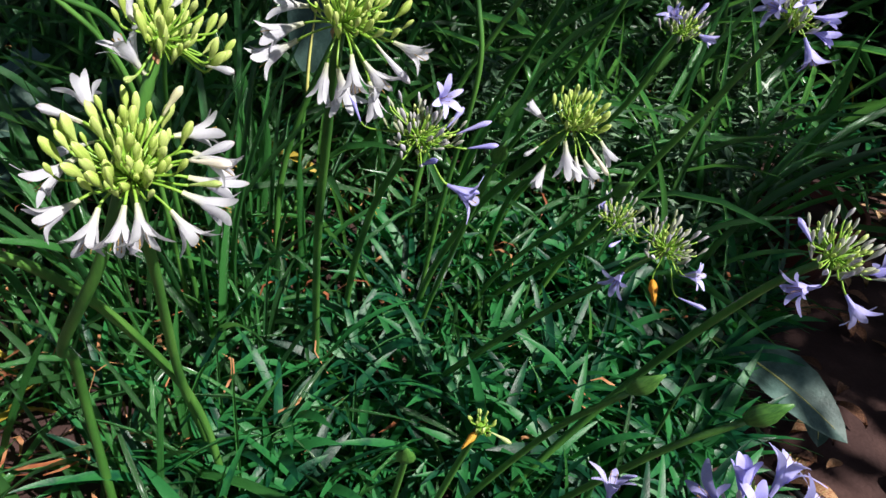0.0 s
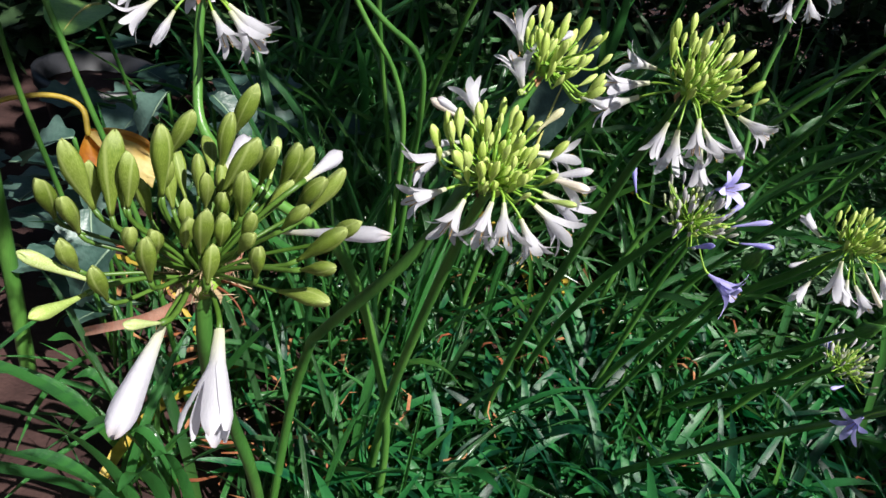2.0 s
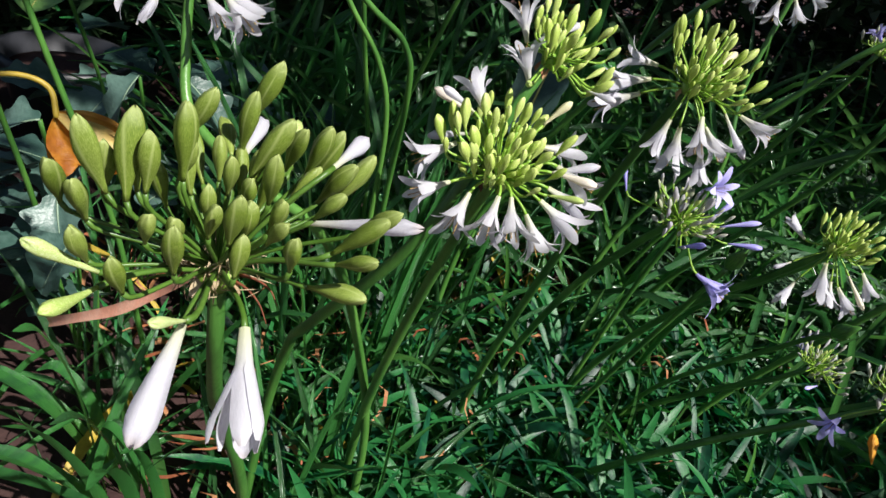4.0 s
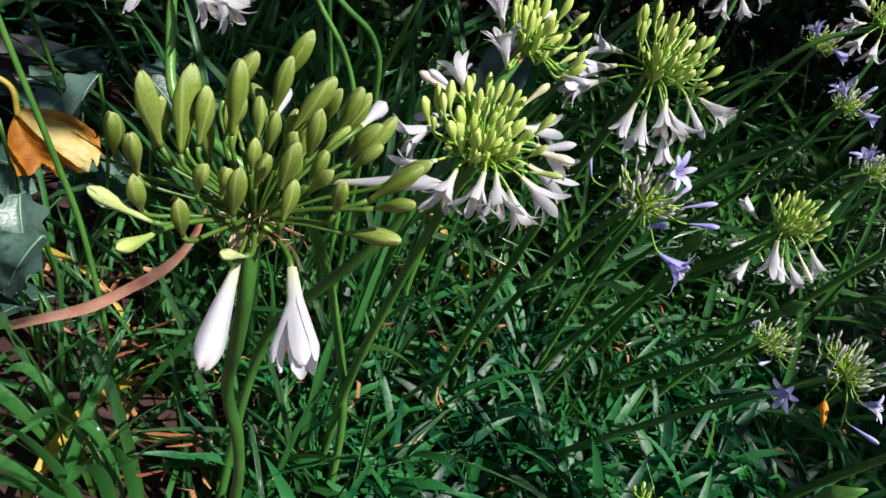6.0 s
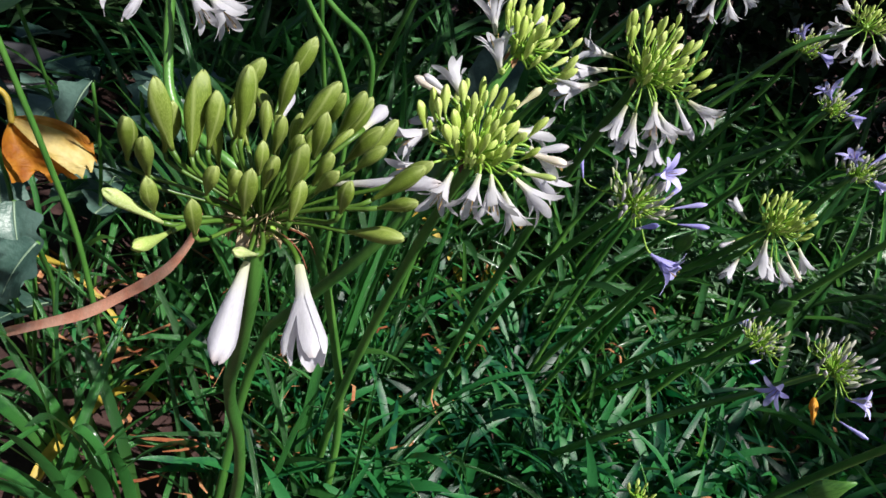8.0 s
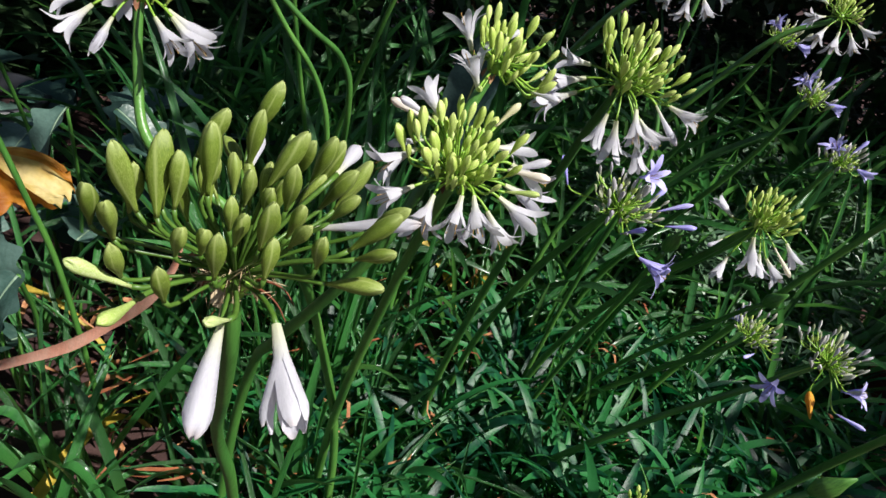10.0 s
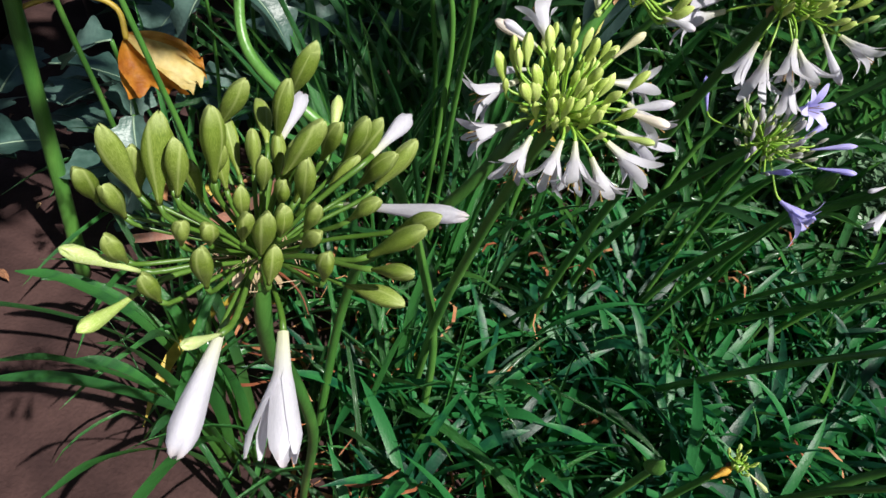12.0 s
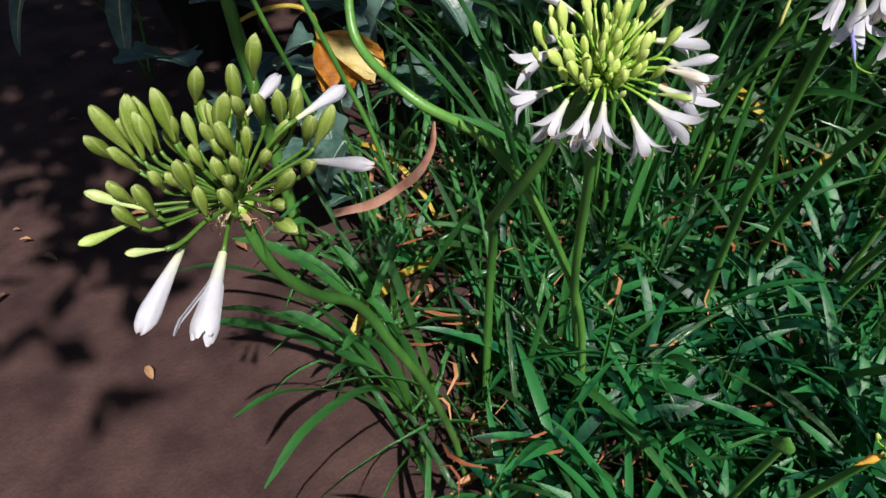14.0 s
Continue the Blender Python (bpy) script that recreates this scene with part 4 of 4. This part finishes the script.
bud_stalk([(-0.36, 0.95, 0), (-0.355, 0.87, 0.45), (-0.358, 0.84, 0.598), (-0.381, 0.824, 0.674), (-0.423, 0.799, 0.737), (-0.48, 0.77, 0.83)])
bud_stalk([(-0.80, 0.80, 0), (-0.79, 0.70, 0.35), (-0.773, 0.607, 0.599), (-0.76, 0.55, 0.82)])
bud_stalk([(0.03, 1.02, 0), (0.06, 0.95, 0.40), (0.086, 0.898, 0.649), (0.07, 0.918, 0.772), (0.08, 0.93, 0.95)])


young = Head((0.099, 0.468, 0.44), [(0.05, 0.56, 0.0), (0.07, 0.53, 0.20), (0.09, 0.485, 0.38)], "young agapanthus head just opening, yellow-green buds and browned sheath", "blue", 0.0034)
young.spray(16, LIME, 0.024, 0.011, 1.0)
young.florets([(8, -8, 4, 30, -14, -2, "g"), (-6, -8, 2, -22, -20, -14, "w")])
bud_stalk([(-0.44, 1.25, 0), (-0.42, 1.05, 0.40), (-0.435, 0.90, 0.70), (-0.46, 0.86, 0.90)])
bud_stalk([(-0.42, 1.30, 0), (-0.40, 1.06, 0.42), (-0.33, 0.93, 0.72), (-0.27, 0.88, 0.90)])


# ---- dead and broad leaves ----
def broad_leaf(name, length, width, lobes, mat, fold=0.25, curl=0.6, label="", category="leaf", rib=RIB):
    """A broad leaf with a raised midrib; lies along y, its upper face up. Returns the thing, at the origin."""
    verts, faces, n = [], [], 31 if lobes else 15
    for i in range(n):
        s = i / (n - 1)
        half = width / 2 * math.sin(math.pi * min(1, s * 0.97 + 0.03)) ** 0.62 * (1 + (0.20 * math.cos(s * lobes * 2 * math.pi + 0.5 * math.sin(7 * s)) if lobes else 0.03 * math.sin(40 * s)))
        for e in (-1, -0.6, -0.2, 0, 0.2, 0.6, 1):
            verts.append((half * e, s * length, -curl * length * s * s * 0.5 + fold * abs(e) * half - 0.25 * fold * half * e * e * math.sin(9 * s + e)))
    for i in range(n - 1):
        for k in range(6):
            a = i * 7 + k
            faces.append((a, a + 1, a + 8, a + 7))
    thing = tagged(new(name), label, category)
    part("blade", mesh_of("blade", verts, faces, mat), thing)
    line = [Vector((0, s / 10 * length, -curl * length * (s / 10) ** 2 * 0.5 + 0.001)) for s in range(0 if lobes else -2, 10)]
    part("midrib", mesh_of("midrib", *tube(line, lambda s: (0.0016 if lobes else 0.0030) * (1.15 - s), 6), rib), thing)
    return thing


def petiole(leaf, to):
    """The stalk from a leaf's base down to the ground."""
    inv = leaf.matrix_world.inverted()
    foot = leaf.matrix_world.translation
    line = spline([inv @ foot, inv @ ((foot + Vector(to)) / 2 + Vector((0, 0.02, 0.04))), inv @ Vector(to)], 6)
    part("petiole", mesh_of("petiole", *tube(line, lambda s: 0.0035, 7), STALK), leaf)


glossy = broad_leaf("broad_leaf", 0.235, 0.105, 0, BROAD, 0.3, 0.75, "large dark glossy leaf with a yellow midrib above leaf litter")
glossy.matrix_world = pose(0.582, 0.906, 0.195, 10, 14, 222)
lower = broad_leaf("broad_leaf", 0.12, 0.06, 0, BROAD, 0.3, 0.6, "smaller dark leaf with a yellow midrib above leaf litter")
lower.matrix_world = pose(0.80, 0.90, 0.10, 4, 10, 160)
palm = broad_leaf("broad_leaf", 0.26, 0.10, 0, BROAD, 0.3, 0.7, "large dark glossy leaf standing behind the flowers")
palm.matrix_world = pose(-0.20, 1.25, 0.48, 76, 0, -12)
pale = broad_leaf("broad_leaf", 0.13, 0.09, 0, FRESH, 0.2, 0.6, "light green broad leaf of a neighbouring plant")
pale.matrix_world = pose(-0.92, 0.92, 0.60, 10, 0, 200)
drooping = []
for x, y, z, yaw, size in ((-1.72, 0.80, 0.40, 175, 0.20), (-1.84, 0.86, 0.36, 140, 0.18), (-1.62, 0.92, 0.34, 215, 0.17)):
    leaf = broad_leaf("broad_leaf", size, size * 0.36, 0, BROAD, 0.3, 1.1, "drooping blue-green leaf of a plant in shade")
    leaf.matrix_world = pose(x, y, z, -25, 0, yaw)
    drooping.append((leaf, (-1.75, 0.98, 0)))
for leaf, to in (*drooping, (glossy, (0.62, 1.05, 0)), (lower, (0.83, 0.99, 0)), (palm, (-0.24, 1.2, 0)), (pale, (-0.95, 1.15, 0))):
    petiole(leaf, to)

lobed = broad_leaf("lobed_leaf", 0.15, 0.10, 4, LOBE, 0.3, 0.6, "grey-green lobed leaf near the ground", "leaf", LOBERIB)
tagged(lobed, group="lobed leaves at the edge of the bed")
r = random.Random(21)
for k in range(44):
    x, y = r.uniform(-1.30, -0.72), r.uniform(0.72, 1.55)
    copy_thing(lobed, pose(x, y, r.uniform(0.08, 0.34), r.uniform(-10, 40), r.uniform(-20, 20), r.uniform(0, 360)))
lobed.matrix_world = pose(-0.80, 0.80, 0.22, 25, 0, 150)
for x, y, z, rx, ry, rz in ((-0.745, 0.69, 0.39, -38, 14, 205), (-0.83, 0.76, 0.45, -16, -10, 112), (-0.79, 0.93, 0.49, -40, 10, 150), (-0.72, 0.95, 0.50, -22, 8, 262), (-0.69, 0.66, 0.36, -44, -14, 165)):
    leaf = broad_leaf("lobed_leaf", 0.095, 0.072, 3, LOBE, 0.5, 0.9, "grey-green lobed leaf beside the dead leaf", "leaf", LOBERIB)
    tagged(leaf, group="lobed leaves at the edge of the bed")
    leaf.matrix_world = pose(x, y, z, rx, ry, rz)
    petiole(leaf, (x - 0.04, y + 0.09, 0))


def golden_leaf():
    """A withered broad leaf, folded along its midrib like a tent: the outer face pale, the hollow inside orange."""
    thing = tagged(new("dead_leaf"), "curled golden-brown dead leaf hanging from its yellow stalk", "leaf")
    right, up, front = Vector((0.641, 0.508, 0.064)), Vector((-0.238, 0.206, 0.757)), Vector((0.453, -0.610, 0.308))

    def patch(name, first, second, bulge, mat, seed, label):
        """A crumpled sheet between two edges given as right, up and front in millimetres."""
        a, b = spline([Vector(q) / 1000 for q in first], 6), spline([Vector(q) / 1000 for q in second], 6)
        verts, faces, n, m = [], [], len(a), 13
        for i in range(n):
            for k in range(m):
                t, s = k / (m - 1), i / (n - 1)
                q = a[i].lerp(b[i], t) + Vector((0, 0, bulge * math.sin(math.pi * t) * (0.4 + 0.6 * s) + 0.006 * s * noise.noise((9 * s + seed, 5 * t, 1.0)) + 0.0025 * noise.noise((22 * s, 16 * t, seed))))
                if i > n - 4:
                    q += Vector((0, 0.007 * noise.noise((6.0 * t, seed, i * 0.3)) * (i - n + 4), 0))
                verts.append(right * q.x + up * q.y + front * q.z)
        for i in range(n - 1):
            for k in range(m - 1):
                q = i * m + k
                faces.append((q, q + 1, q + m + 1, q + m))
        part(name, mesh_of(name, verts, faces, mat), thing, None, label)

    ridge = [(0, 0, 0), (24, -30, 14), (55, -62, 20), (88, -92, 18)]
    top = [(3, 6, -4), (44, -6, -2), (82, -24, -4), (118, -66, 2)]
    patch("outer_half", ridge, top, 0.008, GOLD, 1, "pale yellow-brown outer face")
    patch("inner_half", [(-2, 0, 0), (-14, -28, 4), (-16, -62, 8), (-8, -90, 12)], ridge, -0.030, RUST, 2, "orange hollow inner face")
    patch("back_flap", top, [(4, 8, -6), (46, 8, -12), (86, -8, -18), (112, -34, -18)], -0.006, RUST, 3, "orange-brown curled edge")
    line = spline([right * x + up * y for x, y in ((0.002, -0.003), (-0.004, 0.042), (-0.040, 0.062), (-0.098, 0.060), (-0.149, 0.044))], 6)
    part("petiole", mesh_of("petiole", *tube(line, lambda s: 0.0042 - 0.001 * s, 7), YELLOW), thing, None, "yellow curved stalk")
    thing.location = (-0.758, 0.704, 0.499)


golden_leaf()


def garden_plant():
    """The upright stem from which the dead leaf hangs."""
    end = Vector((-0.758 - 0.1055, 0.704 - 0.0665, 0.499 + 0.0235))
    foot = Vector((end.x - 0.03, end.y + 0.06, 0))
    line = [q - foot for q in spline([foot, foot.lerp(end, 0.5) + Vector((-0.004, 0.004, 0)), end, end + Vector((0.012, -0.02, 0.30)), end + Vector((0.03, -0.05, 0.62))], 8)]
    thing = tagged(new("garden_plant"), "upright green-stemmed plant from which a dead leaf hangs", "plant")
    thing.location = foot
    part("stalk", mesh_of("stalk", *tube(line, lambda s: 0.0125 - 0.004 * s + 0.0012 * max(0, math.sin(30 * s)) ** 8, 10), STALK), thing)


garden_plant()


def dry_strap():
    line = spline([(-0.74, 0.655, 0.19), (-0.66, 0.61, 0.265), (-0.575, 0.585, 0.335), (-0.515, 0.575, 0.395), (-0.458, 0.552, 0.463), (-0.428, 0.540, 0.518), (-0.412, 0.525, 0.566)], 5)
    verts, faces = [], []
    for i, q in enumerate(line):
        way = (line[min(i + 1, len(line) - 1)] - line[max(0, i - 1)]).normalized()
        side = way.cross((-0.42, 0.55, -0.62)).normalized()
        s = i / (len(line) - 1)
        w = 0.0078 * (1 - 0.45 * s) * (0.8 + 0.3 * math.sin(3 * s)) * (1 - s ** 6 * 0.6) * (1 + 0.06 * math.sin(23 * s))
        out = side.cross(way) * (1 if side.cross(way).z > 0 else -1)
        for e, rise in ((-1, 0.0007), (-0.88, 0.0002), (-0.4, -0.0004), (0, -0.0009), (0.4, -0.0003), (0.88, 0.0004), (1, 0.0012)):
            verts.append(q + side * w * e + out * rise * (1 + 0.5 * math.sin(17 * s + e)))
    for i in range(len(line) - 1):
        for k in range(6):
            a = i * 7 + k
            faces.append((a, a + 1, a + 8, a + 7))
    tagged(new("dry_strap_leaf", mesh_of("dry_strap_leaf", verts, faces, REDDRY)), "long curved dry reddish-brown strap leaf", "leaf")


dry_strap()


# ---- litter, pots and the dark shrubs added as a backdrop behind ----
def litter():
    flat = []
    for k in range(4):
        v, f = [], []
        for i in range(7):
            s = i / 6
            half = 0.22 * math.sin(math.pi * min(1, 0.05 + 0.95 * s)) ** 0.8
            for e in (-1, 0, 1):
                v.append((half * e, s, 0.10 * abs(e) * (1 + 0.5 * math.sin(5 * s + k)) + (0.10 + 0.08 * k) * math.sin(3 * s)))
        for i in range(6):
            for e in range(2):
                a = i * 3 + e
                f.append((a, a + 1, a + 4, a + 3))
        flat.append(mesh_of("fallen_leaf", v, f, LITTER))
    r = random.Random(8)
    for k in range(230):
        if k < 200:
            y = r.uniform(0.45, 1.9)
            x = right_edge(y) + r.uniform(-0.05, 0.65)
        else:
            x, y = r.uniform(-1.9, -0.75), r.uniform(0.1, 1.2)
        size = r.uniform(0.035, 0.085) if k < 200 else r.uniform(0.015, 0.04)
        ob = tagged(new("fallen_leaf", r.choice(flat)), "dry brown fallen leaf lying on the soil", "leaf", "fallen leaves on the soil")
        ob.matrix_world = pose(x, y, 0.006 + r.uniform(0, 0.012), r.uniform(-8, 8), r.uniform(-10, 10), r.uniform(0, 360)) @ Matrix.Diagonal((size, size, size, 1))


litter()


def pot(x, y, radius, height, mat, label):
    verts, faces = lathe([(radius * 0.7, 0), (radius * 0.94, height * 0.86), (radius * 1.04, height * 0.86), (radius * 1.06, height), (radius * 0.95, height), (radius * 0.9, height * 0.8)], 28)
    thing = tagged(new("plant_pot"), label, "pot")
    thing.location = (x, y, 0)
    part("body", mesh_of("body", verts, faces, mat), thing)
    part("earth", mesh_of("earth", *lathe([(radius * 0.9, height * 0.80), (radius * 0.5, height * 0.84), (0.01, height * 0.85)], 20), SOIL), thing)


pot(-1.75, 1.25, 0.17, 0.26, BLACKPOT, "black plastic nursery pot standing on the soil")
pot(-1.35, 1.45, 0.15, 0.24, BLACKPOT, "black plastic nursery pot standing on the soil")
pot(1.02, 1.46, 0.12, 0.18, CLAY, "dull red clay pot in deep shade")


def hose():
    line = spline([(0.45, 0.90, 0.012), (0.58, 0.84, 0.012), (0.70, 0.76, 0.014), (0.78, 0.62, 0.012), (0.84, 0.40, 0.010), (0.9, 0.1, 0.010)], 6)
    tagged(new("irrigation_tube", mesh_of("irrigation_tube", *tube(line, lambda s: 0.006, 8), BLACKPOT)), "thin black irrigation tube lying on leaf litter", "hose")


hose()


def shrub(x, y, wide, tall, count, seed):
    """A dense dark shrub: stems and a crown of many single leaves."""
    r = random.Random(seed)
    thing = tagged(new("shrub"), "dense dark green shrub in shade, added as a dark backdrop behind the bed", "shrub", "shrubs behind the bed")
    thing.location = (x, y, 0)
    verts, faces = [], []
    for k in range(7):
        a = r.uniform(0, 6.28)
        line = spline([(0.05 * math.cos(a), 0.05 * math.sin(a), 0), (wide * 0.2 * math.cos(a), wide * 0.2 * math.sin(a), tall * 0.4), (wide * 0.35 * math.cos(a + 0.4), wide * 0.35 * math.sin(a + 0.4), tall * 0.85)], 4)
        v, f = tube(line, lambda s: 0.016 * (1.1 - s), 6)
        faces += [tuple(i + len(verts) for i in q) for q in f]
        verts += v
    part("branchwork", mesh_of("branchwork", verts, faces, LITTER), thing)
    verts, faces = [], []
    for k in range(count):
        u, a, z = r.random() ** 0.5, r.uniform(0, 6.28), r.random()
        bulge = math.sin(math.pi * min(1, 0.18 + 0.8 * z)) ** 0.5 * (0.8 + 0.3 * noise.noise((math.cos(a) * 2 + seed, math.sin(a) * 2, z * 4)))
        q = Vector((wide / 2 * u * bulge * math.cos(a), wide / 2 * u * bulge * math.sin(a), tall * (0.02 + 0.98 * z)))
        way = Vector((r.gauss(0, 1), r.gauss(0, 1), r.gauss(-0.2, 0.6))).normalized()
        side = way.cross((r.gauss(0, 0.3), r.gauss(0, 0.3), 1)).normalized()
        length = r.uniform(0.07, 0.15)
        b = len(verts)
        verts += [q, q + way * length * 0.5 + side * length * 0.2, q + way * length, q + way * length * 0.5 - side * length * 0.2]
        faces.append((b, b + 1, b + 2, b + 3))
    part("crown", mesh_of("crown", verts, faces, DARK, False), thing)


# shrubs added to keep the background dark: they hide soil and block sun
for k, (x, y, wide, tall) in enumerate([(-1.8, 4.2, 1.8, 2.0), (-0.4, 4.3, 1.8, 2.1), (1.0, 4.4, 1.8, 2.1), (2.4, 4.3, 1.8, 2.1), (3.6, 3.6, 1.8, 2.0), (-2.3, 2.9, 1.5, 1.5), (-1.2, 3.0, 1.5, 1.7), (-0.1, 3.1, 1.5, 1.8), (1.0, 3.1, 1.5, 1.7), (2.0, 2.7, 1.5, 1.7), (2.5, 1.7, 1.3, 1.3), (-3.2, 2.0, 1.4, 1.4), (-1.85, 2.15, 1.1, 0.85), (-1.05, 2.45, 1.0, 0.9)]):
    shrub(x, y, wide, tall, 5200, k)


# ---- unseen overhanging trees, added to shade the back of the bed and the soil ----
TREELEAF = material("tree_leaf", [(0.03, 0.07, 0.02), (0.06, 0.12, 0.03)], 0.5, 20, 0.2, 200, 0.12, 0.3)
BARK = material("bark", [(0.08, 0.06, 0.045), (0.16, 0.12, 0.09)], 0.9, 14, 0.8, 90)


def tree(x, y, boughs, seed):
    """An unseen shade tree with a tapered trunk, boughs and a crown of single leaves; boughs: centre, half sizes,
    leaves.
    """
    r = random.Random(seed)
    thing = tagged(new("tree"), "unseen leafy broad-crowned tree overhanging the flower bed, added for its shade", "tree", "trees over the bed")
    thing.location = (x, y, 0)
    o = Vector((x, y, 0))
    top = Vector((0.1, -0.1, 2.3))
    part("trunk", mesh_of("trunk", *tube(spline([(0, 0, -0.05), (0.03, 0.02, 1.0), top], 8), lambda s: 0.13 * (1.2 - 0.5 * s), 14), BARK), thing)
    verts, faces = [], []
    for centre, half, count in boughs:
        c = Vector(centre) - o
        part("bough", mesh_of("bough", *tube(spline([top, (top + c) / 2 + Vector((0, 0, 0.2)), c], 6), lambda s, w=0.010 + 0.04 * min(1, count / 1500): w * (1.1 - s), 8), BARK), thing)
        for k in range(count):
            q = c + Vector([h * max(-1, min(1, r.gauss(0, 0.55))) if i == 2 else h * r.uniform(-1, 1) for i, h in enumerate(half)])
            way = Vector((r.gauss(0, 1), r.gauss(0, 1), r.gauss(-0.3, 0.4))).normalized()
            side = way.cross((r.gauss(0, 0.4), r.gauss(0, 0.4), 1)).normalized()
            size = r.uniform(0.08, 0.15)
            b = len(verts)
            verts += [q, q + way * size * 0.5 + side * size * 0.25, q + way * size, q + way * size * 0.5 - side * size * 0.25]
            faces.append((b, b + 1, b + 2, b + 3))
    part("crown", mesh_of("crown", verts, faces, TREELEAF, False), thing)


# boughs stand sunward of each spot to be shaded; the highest dim the sky
tree(4.4, 2.4, [((3.2, 2.78, 2.6), (1.0, 1.2, 0.3), 1700), ((1.15, 2.23, 2.6), (0.65, 1.75, 0.3), 2100), ((2.2, 2.83, 2.6), (0.4, 1.15, 0.3), 850), ((2.3, 1.18, 2.6), (0.5, 0.35, 0.3), 300), ((-0.1, 2.23, 2.6), (0.9, 1.75, 0.3), 2900), ((3.2, 0.19, 2.6), (0.85, 0.38, 0.3), 1700), ((2.40, -0.12, 2.6), (0.26, 0.20, 0.12), 62), ((0.85, 0.30, 2.6), (0.40, 0.25, 0.2), 210), ((1.6, 3.0, 3.4), (2.6, 1.6, 0.4), 4200)], 1)
tree(-2.9, -2.6, [((0.58, -0.60, 2.5), (0.18, 0.05, 0.05), 36), ((0.64, -0.82, 2.5), (0.05, 0.03, 0.03), 6), ((0.84, -0.85, 2.5), (0.03, 0.02, 0.03), 4), ((-0.04, -0.77, 2.5), (0.30, 0.28, 0.3), 75), ((-0.4, -0.11, 2.6), (0.95, 0.42, 0.25), 2300), ((-1.7, -0.6, 3.3), (2.1, 2.2, 0.4), 6500), ((0.1, -2.9, 3.3), (1.0, 1.2, 0.4), 1700)], 2)
